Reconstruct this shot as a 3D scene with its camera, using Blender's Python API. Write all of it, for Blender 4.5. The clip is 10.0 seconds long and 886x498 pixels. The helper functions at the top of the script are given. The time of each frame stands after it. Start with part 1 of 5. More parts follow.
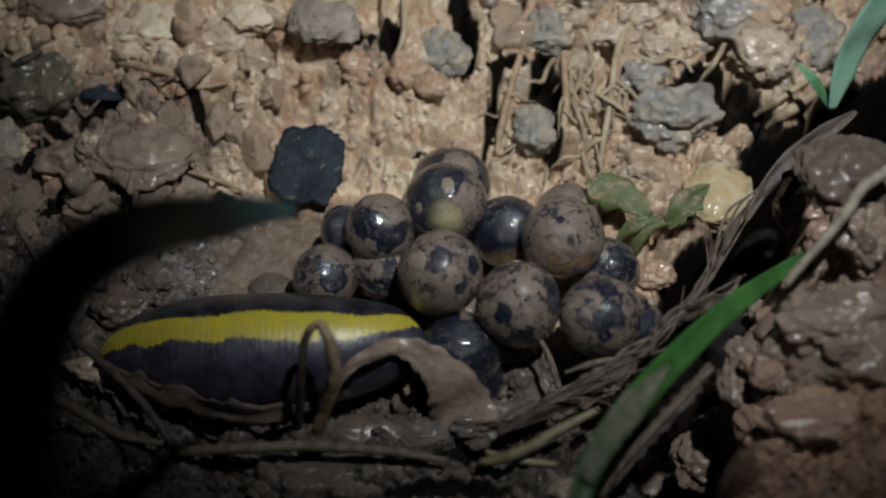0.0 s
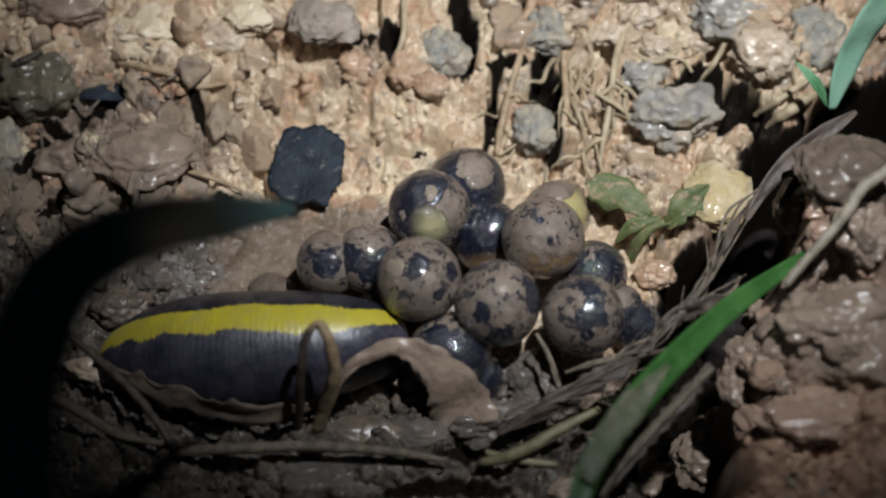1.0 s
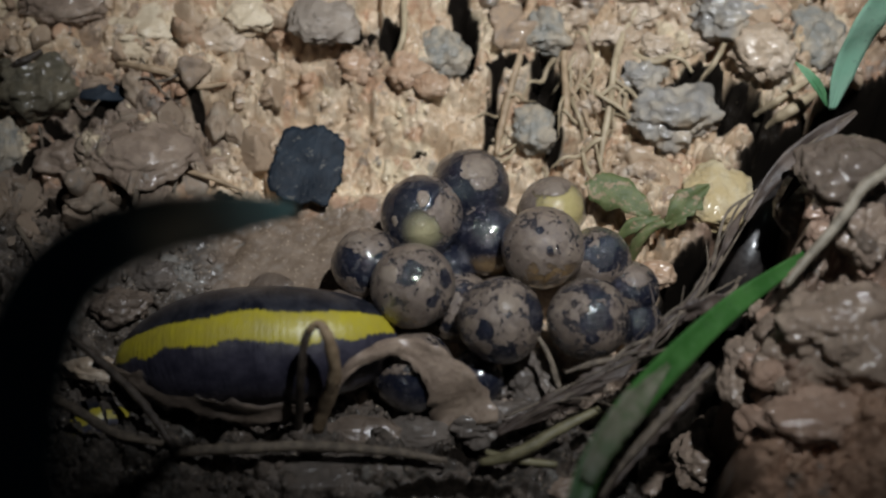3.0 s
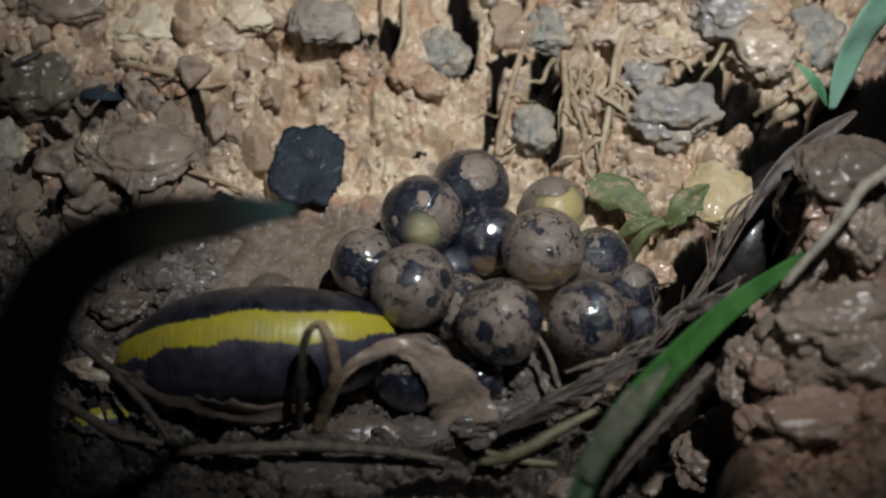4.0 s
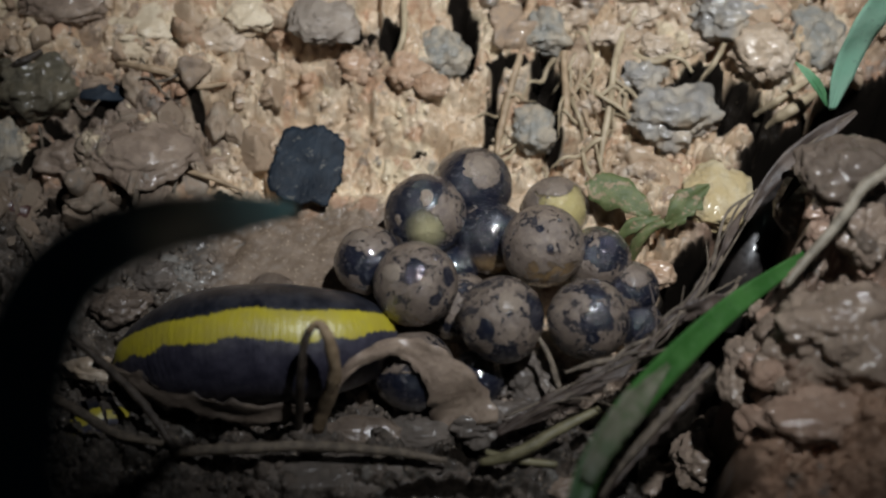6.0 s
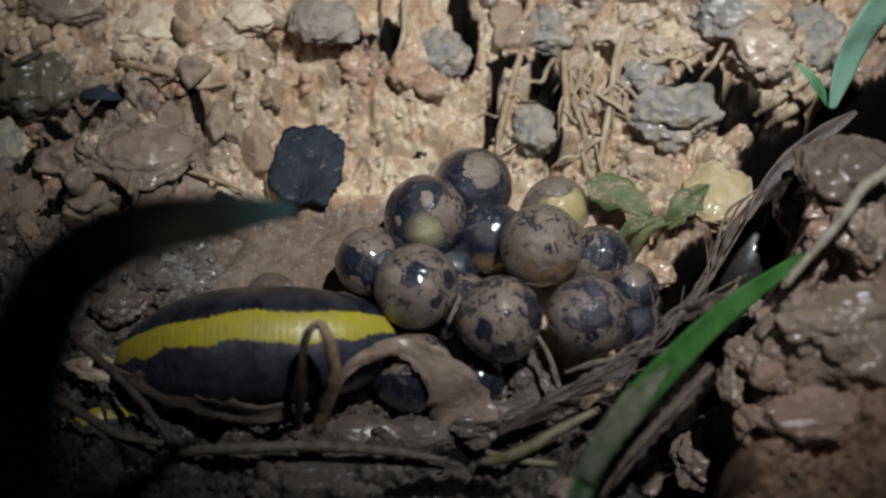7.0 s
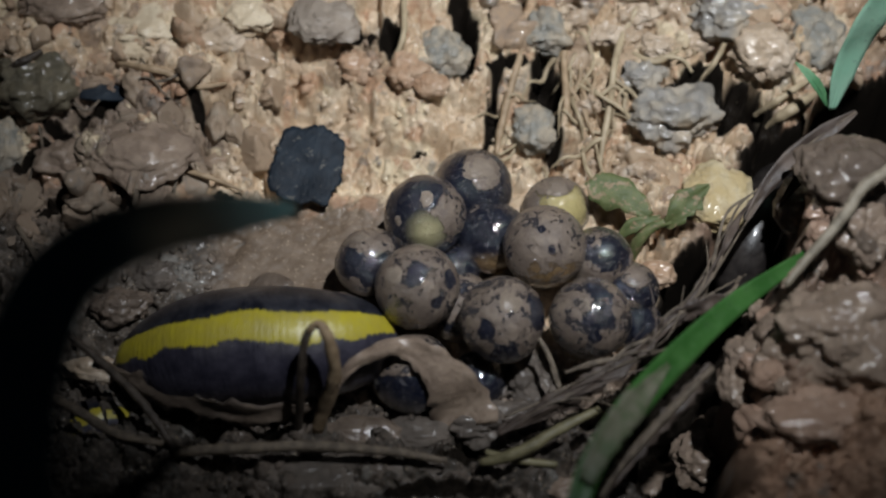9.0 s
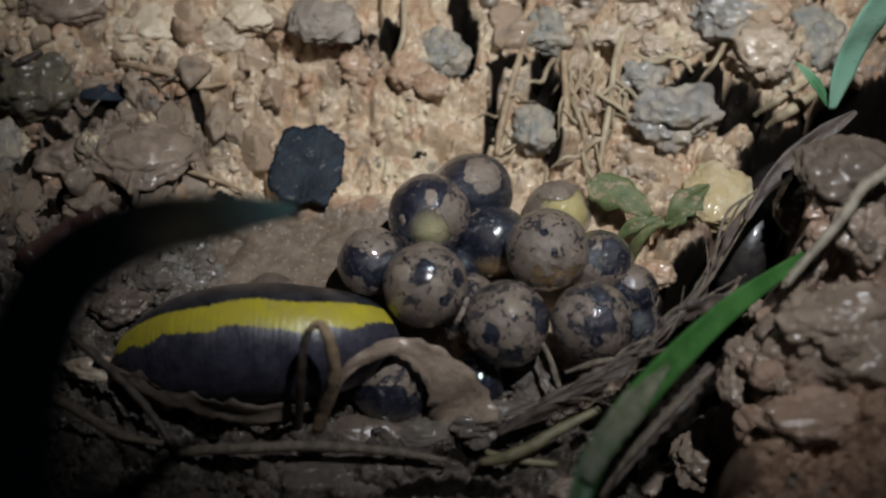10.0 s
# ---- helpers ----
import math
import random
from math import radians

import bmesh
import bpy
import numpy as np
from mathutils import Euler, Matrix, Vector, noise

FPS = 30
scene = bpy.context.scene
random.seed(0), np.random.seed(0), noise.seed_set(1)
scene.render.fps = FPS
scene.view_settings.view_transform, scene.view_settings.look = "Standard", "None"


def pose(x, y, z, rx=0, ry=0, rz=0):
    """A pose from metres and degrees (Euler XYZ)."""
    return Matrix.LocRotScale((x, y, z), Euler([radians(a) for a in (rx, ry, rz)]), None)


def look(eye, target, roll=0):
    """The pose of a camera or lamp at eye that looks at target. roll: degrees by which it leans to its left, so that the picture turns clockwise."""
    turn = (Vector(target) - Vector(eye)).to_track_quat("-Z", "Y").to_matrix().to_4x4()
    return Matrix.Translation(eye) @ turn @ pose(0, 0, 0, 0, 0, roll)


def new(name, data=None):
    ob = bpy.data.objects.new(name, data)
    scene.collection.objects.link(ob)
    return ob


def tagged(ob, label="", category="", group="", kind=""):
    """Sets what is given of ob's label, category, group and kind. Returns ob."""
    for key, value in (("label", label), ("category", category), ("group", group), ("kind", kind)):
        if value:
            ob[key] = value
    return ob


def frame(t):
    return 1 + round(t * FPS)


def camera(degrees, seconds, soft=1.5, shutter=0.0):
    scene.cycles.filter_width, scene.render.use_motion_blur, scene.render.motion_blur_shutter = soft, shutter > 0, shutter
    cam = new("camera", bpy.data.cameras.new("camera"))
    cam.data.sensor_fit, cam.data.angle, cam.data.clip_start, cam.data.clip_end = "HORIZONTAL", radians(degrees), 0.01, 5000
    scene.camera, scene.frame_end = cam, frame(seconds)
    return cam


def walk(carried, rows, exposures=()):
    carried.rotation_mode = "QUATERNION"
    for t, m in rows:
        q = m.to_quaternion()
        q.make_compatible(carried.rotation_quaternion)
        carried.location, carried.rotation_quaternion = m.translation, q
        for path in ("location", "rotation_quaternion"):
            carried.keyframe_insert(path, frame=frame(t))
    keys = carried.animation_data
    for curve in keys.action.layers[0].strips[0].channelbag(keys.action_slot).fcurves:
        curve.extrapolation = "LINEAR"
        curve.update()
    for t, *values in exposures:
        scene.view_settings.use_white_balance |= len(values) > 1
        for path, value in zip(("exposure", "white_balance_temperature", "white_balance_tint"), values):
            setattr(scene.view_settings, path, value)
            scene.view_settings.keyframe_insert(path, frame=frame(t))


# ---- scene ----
MM = 0.001
cam = camera(36, 10.0, soft=2.2)
cam.data.dof.use_dof = True
cam.data.dof.focus_distance = 0.160
cam.data.dof.aperture_fstop = 16
EYE, NEST = (0, -91.77 * MM, 137.06 * MM), (0, 0, 6.0 * MM)
EXPOSURES = [(0, -0.3), (0.5, -0.15), (0.7, -0.1), (0.8, 0.2), (1, 0.3), (1.5, 0.3), (1.6, 0.4), (1.8, 0.5), (1.9, 0.3), (2.0, 0.05), (2.5, 0.0), (5, 0.0), (7, 0.06), (8, 0.02), (9, 0.01), (9.5, -0.1), (10, -0.1)]
walk(cam, [(0, look(EYE, NEST)), (10, look(EYE, NEST))], EXPOSURES)

# ---- night, one hand torch above the lens ----
world = bpy.data.worlds.new("night")
world.use_nodes = True
scene.world = world
world.node_tree.nodes["Background"].inputs[0].default_value = (0.55, 0.7, 1.0, 1)
world.node_tree.nodes["Background"].inputs[1].default_value = 0.004
torch = bpy.data.lights.new("torch", "SPOT")
torch.energy, torch.color = 2.15, (0.89, 0.94, 0.995)
torch.spot_size, torch.spot_blend, torch.shadow_soft_size = radians(49), 1.0, 0.003
torch_lamp = new("torch", torch)
torch_lamp.matrix_world = look((41 * MM, -27 * MM, 204 * MM), (13 * MM, 37.5 * MM, 8 * MM))


# ---- materials ----
class Nodes:
    def __init__(self, name):
        self.mat = bpy.data.materials.new(name)
        self.mat.use_nodes = True
        self.tree = self.mat.node_tree
        self.shader = self.tree.nodes["Principled BSDF"]

    def add(self, kind, **values):
        n = self.tree.nodes.new(kind)
        for key, value in values.items():
            setattr(n, key, value)
        return n

    def put(self, socket, value):
        if isinstance(value, bpy.types.NodeSocket):
            self.tree.links.new(value, socket)
        elif value is not None:
            socket.default_value = (*value, 1) if isinstance(value, tuple) and len(value) == 3 and socket.type == "RGBA" else value

    def coords(self, own=True, offset=None):
        """Millimetres, in the thing's own space or in the world's."""
        if own:
            src = self.add("ShaderNodeTexCoord").outputs["Object"]
        else:
            src = self.add("ShaderNodeNewGeometry").outputs["Position"]
        n = self.add("ShaderNodeVectorMath", operation="SCALE")
        self.put(n.inputs[0], src)
        n.inputs["Scale"].default_value = 1000
        out = n.outputs[0]
        if offset is not None:
            m = self.add("ShaderNodeVectorMath", operation="ADD")
            self.put(m.inputs[0], out)
            self.put(m.inputs[1], offset)
            out = m.outputs[0]
        return out

    def noise(self, vec, size, detail=3.0, rough=0.55, warp=0.0):
        n = self.add("ShaderNodeTexNoise")
        self.put(n.inputs["Vector"], vec)
        n.inputs["Scale"].default_value = 1 / size
        n.inputs["Detail"].default_value = detail
        n.inputs["Roughness"].default_value = rough
        n.inputs["Distortion"].default_value = warp
        return n.outputs["Fac"]

    def cells(self, vec, size, feature="F1"):
        n = self.add("ShaderNodeTexVoronoi", feature=feature)
        self.put(n.inputs["Vector"], vec)
        n.inputs["Scale"].default_value = 1 / size
        return n.outputs["Distance"]

    def calc(self, op, a, b=None, c=None):
        n = self.add("ShaderNodeMath", operation=op)
        for s, v in zip(n.inputs, (a, b, c)):
            self.put(s, v)
        return n.outputs[0]

    def ease(self, value, low, high, to_low=0.0, to_high=1.0):
        n = self.add("ShaderNodeMapRange", interpolation_type="SMOOTHSTEP")
        for s, v in zip(n.inputs, (value, low, high, to_low, to_high)):
            self.put(s, v)
        return n.outputs[0]

    def mix(self, fac, a, b):
        n = self.add("ShaderNodeMix", data_type="RGBA")
        self.put(n.inputs[0], fac)
        self.put(n.inputs[6], a)
        self.put(n.inputs[7], b)
        return n.outputs[2]

    def random(self):
        return self.add("ShaderNodeObjectInfo").outputs["Random"]

    def axis(self, vec):
        n = self.add("ShaderNodeSeparateXYZ")
        self.put(n.inputs[0], vec)
        return n.outputs

    def bump(self, high, depth, strength=1.0, under=None):
        n = self.add("ShaderNodeBump")
        self.put(n.inputs["Height"], high)
        n.inputs["Distance"].default_value = depth * MM
        self.put(n.inputs["Strength"], strength)
        if under is not None:
            self.put(n.inputs["Normal"], under)
        return n.outputs[0]

    def done(self, color, rough=0.6, normal=None, gloss=0.5, coat=None, film=None, film_rough=0.12, **more):
        s = self.shader.inputs
        self.put(s["Base Color"], color)
        self.put(s["Roughness"], rough)
        self.put(s["Specular IOR Level"], gloss)
        if normal is not None:
            self.put(s["Normal"], normal)
        if coat is not None:
            self.put(s["Coat Weight"], coat)
            s["Coat Roughness"].default_value = film_rough
            if film is not None:
                self.put(s["Coat Normal"], film)
        for key, value in more.items():
            self.put(s[key.replace("_", " ")], value)
        return self.mat


def soil_material(name, light, main, dark, own=False, zones=False, wet=0.75):
    n = Nodes(name)
    p = n.coords(own)
    big, mid, fine = n.noise(p, 11, 3), n.noise(p, 2.6, 4, 0.6), n.noise(p, 0.45, 4, 0.65)
    c = n.mix(n.ease(mid, 0.38, 0.66), main, light)
    c = n.mix(n.ease(big, 0.55, 0.72, 0, 0.75), c, dark)
    if zones:
        x, y, _ = n.axis(p)
        mud = n.mix(n.ease(mid, 0.35, 0.7), (0.15, 0.108, 0.08), (0.27, 0.20, 0.15))
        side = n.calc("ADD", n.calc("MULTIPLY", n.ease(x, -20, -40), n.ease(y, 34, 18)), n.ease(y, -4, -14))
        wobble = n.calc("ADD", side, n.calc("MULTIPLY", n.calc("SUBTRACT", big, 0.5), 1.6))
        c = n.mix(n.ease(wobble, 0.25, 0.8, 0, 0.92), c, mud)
        right = n.calc("MULTIPLY", n.ease(x, 25, 33), n.ease(n.calc("SUBTRACT", y, n.calc("MULTIPLY", x, 0.9)), -14, -24))
        c = n.mix(right, c, n.mix(n.ease(big, 0.4, 0.62), (0.195, 0.13, 0.092), (0.30, 0.185, 0.127)))
        c = n.mix(n.calc("MULTIPLY", right, n.ease(y, -21, -27, 0, 0.9)), c, n.mix(n.ease(mid, 0.35, 0.65), (0.33, 0.195, 0.125), (0.45, 0.28, 0.185)))
        # foreground mud, dark in itself and darkened further for the shadows there
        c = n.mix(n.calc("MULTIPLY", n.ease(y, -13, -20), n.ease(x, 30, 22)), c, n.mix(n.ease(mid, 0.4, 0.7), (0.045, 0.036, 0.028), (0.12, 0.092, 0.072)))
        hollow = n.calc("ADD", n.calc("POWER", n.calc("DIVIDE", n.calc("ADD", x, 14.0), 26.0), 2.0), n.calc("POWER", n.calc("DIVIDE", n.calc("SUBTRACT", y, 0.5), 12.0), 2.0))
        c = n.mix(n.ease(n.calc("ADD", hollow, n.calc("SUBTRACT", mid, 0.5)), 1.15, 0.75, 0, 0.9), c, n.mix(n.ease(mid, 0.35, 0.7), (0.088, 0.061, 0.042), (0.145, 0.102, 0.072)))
        # darker grey patch left of the nest floor
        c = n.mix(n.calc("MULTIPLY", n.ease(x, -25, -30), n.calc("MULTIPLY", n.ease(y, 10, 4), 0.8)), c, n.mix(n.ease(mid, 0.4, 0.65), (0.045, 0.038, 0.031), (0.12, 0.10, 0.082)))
        cream = n.noise(n.coords(own, (3.0, 57.0, 3.0)), 7.0, 4, 0.65)
        c = n.mix(n.calc("MULTIPLY", n.ease(cream, 0.52, 0.62, 0, 0.85), n.ease(y, 8, 16)), c, (0.72, 0.59, 0.40))
        rose = n.noise(n.coords(own, (83.0, 7.0, 3.0)), 5.0, 4, 0.65)
        c = n.mix(n.calc("MULTIPLY", n.ease(rose, 0.55, 0.64, 0, 0.7), n.ease(y, 6, 14)), c, (0.47, 0.26, 0.15))
        grey = n.noise(n.coords(own, (31.0, 7.0, 3.0)), 5.0, 3, 0.6)
        c = n.mix(n.ease(grey, 0.60, 0.68, 0, 0.6), c, (0.21, 0.20, 0.18))
    c = n.mix(n.ease(fine, 0.60, 0.74, 0, 0.7), c, dark)
    c = n.mix(n.ease(fine, 0.42, 0.28, 0, 0.6), c, light)
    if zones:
        # near-black colour painted in for the shade of the gap and hollows
        painted_shade = n.add("ShaderNodeAttribute", attribute_name="painted_shade").outputs["Fac"]
        c = n.mix(painted_shade, c, n.mix(mid, (0.006, 0.005, 0.004), (0.02, 0.015, 0.011)))
    damp = n.noise(n.coords(own, (5.0, 91.0, 3.0)), 6.0, 3)
    rough = n.ease(damp, 0.35, 0.65, 0.36, 0.72)
    shine = n.ease(damp, 0.66, 0.40, 0.05, wet)
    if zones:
        shine = n.calc("MULTIPLY", shine, n.ease(painted_shade, 0.2, 0.9, 1.0, 0.08))
        rough = n.calc("MAXIMUM", rough, n.ease(painted_shade, 0.2, 0.9, 0.0, 0.85))
    calm = 1.0
    if zones:
        calm = n.ease(n.calc("ADD", n.calc("POWER", n.calc("DIVIDE", n.calc("ADD", x, 14.0), 28.0), 2.0), n.calc("POWER", n.calc("DIVIDE", n.calc("SUBTRACT", y, 1.0), 13.0), 2.0)), 0.7, 1.2, 0.12, 1.0)
        rough = n.calc("MAXIMUM", rough, n.ease(calm, 0.12, 1.0, 0.62, 0.0))
    relief = n.bump(n.noise(p, 0.8, 7, 0.72), 0.4, calm)
    film = n.bump(n.noise(p, 0.9, 4, 0.55), 0.14, calm)
    if zones:
        shine = n.calc("MULTIPLY", shine, n.ease(y, -20, -11, 0.45, 1.0))
    return n.done(c, rough, relief, n.ease(painted_shade, 0.2, 0.9, 0.5, 0.04) if zones else 0.5, n.calc("MULTIPLY", shine, n.calc("ADD", n.calc("MULTIPLY", calm, 0.85), 0.15)), film, 0.17)


def plain_material(name, a, b, size=2.0, rough=0.6, depth=0.1, grain=1.0, own=True, coat=None, gloss=0.5, specks=None, speck_edge=0.60):
    """Two tones over two scales; grain stretches the fine pattern along x."""
    n = Nodes(name)
    p = n.coords(own, None)
    q = n.add("ShaderNodeVectorMath", operation="MULTIPLY")
    n.put(q.inputs[0], p)
    q.inputs[1].default_value = (1 / grain, 1, 1)
    fine = n.noise(q.outputs[0], size * 0.25, 4, 0.65)
    c = n.mix(n.ease(n.noise(p, size, 3), 0.35, 0.65), a, b)
    c = n.mix(n.ease(fine, 0.58, 0.75, 0, 0.5), c, tuple(0.45 * v for v in a))
    if specks:
        c = n.mix(n.ease(n.noise(p, size * 0.6, 5, 0.7), speck_edge, speck_edge + 0.06), c, specks)
    return n.done(c, n.ease(fine, 0.3, 0.7, rough - 0.1, rough + 0.12), n.bump(fine, depth, 0.8), gloss, coat)


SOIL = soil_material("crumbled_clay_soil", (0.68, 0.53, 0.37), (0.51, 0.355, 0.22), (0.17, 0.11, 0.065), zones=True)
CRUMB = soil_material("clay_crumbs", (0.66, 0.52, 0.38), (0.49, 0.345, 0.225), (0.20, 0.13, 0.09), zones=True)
ORANGE = soil_material("orange_clay", (0.54, 0.38, 0.26), (0.43, 0.26, 0.155), (0.22, 0.12, 0.07), own=True)
CREAM = soil_material("cream_clay", (0.74, 0.62, 0.45), (0.62, 0.49, 0.33), (0.40, 0.27, 0.17), own=True, wet=0.5)
PALE = soil_material("pale_clay", (0.62, 0.50, 0.38), (0.48, 0.36, 0.25), (0.22, 0.16, 0.11), own=True)
GREY = soil_material("grey_clay", (0.46, 0.38, 0.28), (0.25, 0.24, 0.21), (0.17, 0.145, 0.115), own=True, wet=0.2)
DRY_BROWN = soil_material("dry_brown_clay", (0.36, 0.295, 0.235), (0.27, 0.218, 0.172), (0.16, 0.125, 0.095), own=True, wet=0.2)
MUD = soil_material("wet_brown_mud", (0.33, 0.245, 0.18), (0.23, 0.165, 0.12), (0.11, 0.078, 0.055), own=True, wet=0.6)
PINK = soil_material("reddish_clay", (0.43, 0.29, 0.21), (0.345, 0.22, 0.153), (0.17, 0.105, 0.073), own=True, wet=0.75)
DUSTED = soil_material("tan_dusted_grey_clay", (0.44, 0.38, 0.30), (0.27, 0.25, 0.225), (0.46, 0.36, 0.25), own=True)
OLIVE = soil_material("dark_olive_mud", (0.17, 0.14, 0.09), (0.10, 0.085, 0.055), (0.05, 0.04, 0.025), own=True)
YELLOW_CLAY = soil_material("ochre_clay", (0.62, 0.51, 0.32), (0.54, 0.41, 0.21), (0.32, 0.21, 0.10), own=True)
DEEP_MUD = soil_material("deep_brown_mud", (0.175, 0.13, 0.096), (0.115, 0.083, 0.061), (0.055, 0.04, 0.03), own=True, wet=0.8)
WET_DARK = soil_material("dark_wet_mud", (0.15, 0.12, 0.097), (0.085, 0.068, 0.055), (0.035, 0.028, 0.023), own=True, wet=0.3)
ROOT = plain_material("tan_root_bark", (0.26, 0.18, 0.105), (0.39, 0.28, 0.175), 1.5, 0.55, 0.12)
DARK_ROOT = plain_material("dark_wet_root", (0.04, 0.03, 0.023), (0.085, 0.065, 0.05), 1.2, 0.4, 0.25)
STRAW = plain_material("old_straw", (0.31, 0.24, 0.15), (0.43, 0.345, 0.225), 2.0, 0.5, 0.08)
PALE_STALK = plain_material("grey_tan_stalk", (0.20, 0.17, 0.125), (0.31, 0.265, 0.20), 2.0, 0.55, 0.15, specks=(0.10, 0.08, 0.06))
OLIVE_STRAW = plain_material("olive_straw", (0.12, 0.105, 0.055), (0.19, 0.165, 0.09), 2.0, 0.5, 0.15)
GREY_ROOT = plain_material("grey_brown_root", (0.095, 0.074, 0.054), (0.19, 0.148, 0.106), 1.1, 0.5, 0.3, specks=(0.05, 0.038, 0.029))
DRY = plain_material("dry_brown_leaf", (0.048, 0.034, 0.027), (0.10, 0.073, 0.057), 3.0, 0.6, 0.12)
GREEN = plain_material("green_grass", (0.026, 0.09, 0.018), (0.045, 0.13, 0.03), 4.0, 0.38, 0.05)
PALE_GREEN = plain_material("pale_blue_green_grass", (0.28, 0.53, 0.37), (0.38, 0.63, 0.46), 4.0, 0.42, 0.05)
MID_GREEN = plain_material("mid_green_grass", (0.07, 0.19, 0.085), (0.12, 0.27, 0.13), 3.0, 0.42, 0.05)
FILM = plain_material("muddied_grass", (0.085, 0.115, 0.055), (0.17, 0.165, 0.115), 2.2, 0.5, 0.1)
TEAL = plain_material("dark_teal_leaf", (0.032, 0.09, 0.096), (0.05, 0.125, 0.128), 4.0, 0.5, 0.05)
LEAFLET = plain_material("olive_green_leaf", (0.075, 0.095, 0.030), (0.125, 0.142, 0.052), 1.6, 0.6, 0.15, specks=(0.24, 0.175, 0.10), speck_edge=0.53)
ROTTEN = plain_material("blackened_leaf", (0.006, 0.010, 0.016), (0.016, 0.024, 0.034), 2.2, 0.6, 0.2, gloss=0.3, specks=(0.10, 0.095, 0.085))
SLATE = plain_material("dark_slate_skin", (0.018, 0.015, 0.014), (0.038, 0.032, 0.029), 2.0, 0.42, 0.05, coat=0.2, gloss=0.4)
WORM = plain_material("reddish_worm_skin", (0.06, 0.03, 0.026), (0.11, 0.055, 0.046), 2.0, 0.4, 0.08, coat=0.25)
SNOUT = plain_material("brown_grey_skin", (0.06, 0.05, 0.044), (0.10, 0.082, 0.07), 2.0, 0.55, 0.12)


def skin_material():
    """Slate skin with a lemon stripe along the flank; rings are shaped by the mesh, the stripe's edge wanders from ring to ring."""
    n = Nodes("ringed_slate_skin")
    p = n.coords(True)
    info = n.add("ShaderNodeObjectInfo")
    hi, lo, tone = n.axis(info.outputs["Color"])
    apart = n.add("ShaderNodeCombineXYZ")
    n.put(apart.inputs[0], n.calc("MULTIPLY", info.outputs["Random"], 300.0))
    q = n.coords(True, apart.outputs[0])
    x, y, z = n.axis(p)
    turn = n.calc("ARCTAN2", z, n.calc("MULTIPLY", y, -1.0))
    fine = n.calc("MULTIPLY", n.calc("SUBTRACT", n.noise(q, 0.6, 4, 0.7), 0.5), 0.16)
    top = n.calc("ADD", n.calc("ADD", turn, fine), n.calc("MULTIPLY", n.calc("SUBTRACT", hi, 0.5), 0.30))
    base = n.calc("ADD", n.calc("ADD", turn, fine), n.calc("MULTIPLY", n.calc("SUBTRACT", lo, 0.5), 0.26))
    upper = n.ease(top, 0.22, 0.28)
    lower = n.ease(base, -0.19, -0.25)
    mottle = n.noise(n.coords(False), 2.6, 6, 0.72)
    cloud = n.noise(n.coords(False, (7.0, 3.0, 1.0)), 4.5, 5, 0.7)
    back = n.mix(n.ease(mottle, 0.35, 0.7), (0.006, 0.007, 0.012), (0.026, 0.027, 0.035))
    back = n.mix(n.ease(cloud, 0.54, 0.68, 0, 0.35), back, (0.06, 0.058, 0.066))
    belly = n.mix(n.ease(mottle, 0.3, 0.7), (0.018, 0.017, 0.027), (0.048, 0.044, 0.063))
    # cloudy grey blotches on the belly, stronger towards the stripe
    greyed = n.calc("MULTIPLY", n.ease(cloud, 0.46, 0.64), n.ease(base, -0.62, -0.22, 0, 0.45))
    belly = n.mix(greyed, belly, (0.125, 0.115, 0.125))
    yellow = n.mix(n.ease(mottle, 0.3, 0.75), (0.47, 0.395, 0.028), (0.36, 0.295, 0.042))
    yellow = n.mix(n.ease(tone, 0.2, 0.9, 0, 0.35), yellow, (0.40, 0.32, 0.03))
    yellow = n.mix(n.ease(cloud, 0.52, 0.66, 0, 0.4), yellow, (0.36, 0.31, 0.09))
    c = n.mix(upper, yellow, back)
    c = n.mix(lower, c, belly)
    bumps = n.bump(n.noise(q, 0.32, 4, 0.65), 0.09, 0.9)
    return n.done(c, n.ease(mottle, 0.3, 0.7, 0.30, 0.50), bumps, 0.45, n.ease(mottle, 0.4, 0.65, 0.25, 0.95), n.bump(n.noise(n.coords(False), 0.9, 4, 0.6), 0.12, 1.0), 0.3)


SKIN = skin_material()


def facing(right, up):
    """The direction on an egg's surface that a viewer above the nest sees at right, up (in radii)."""
    out = math.sqrt(max(0.0, 1 - right * right - up * up))
    return Vector((right, -0.574 * out + 0.819 * up, 0.819 * out + 0.574 * up)).normalized()


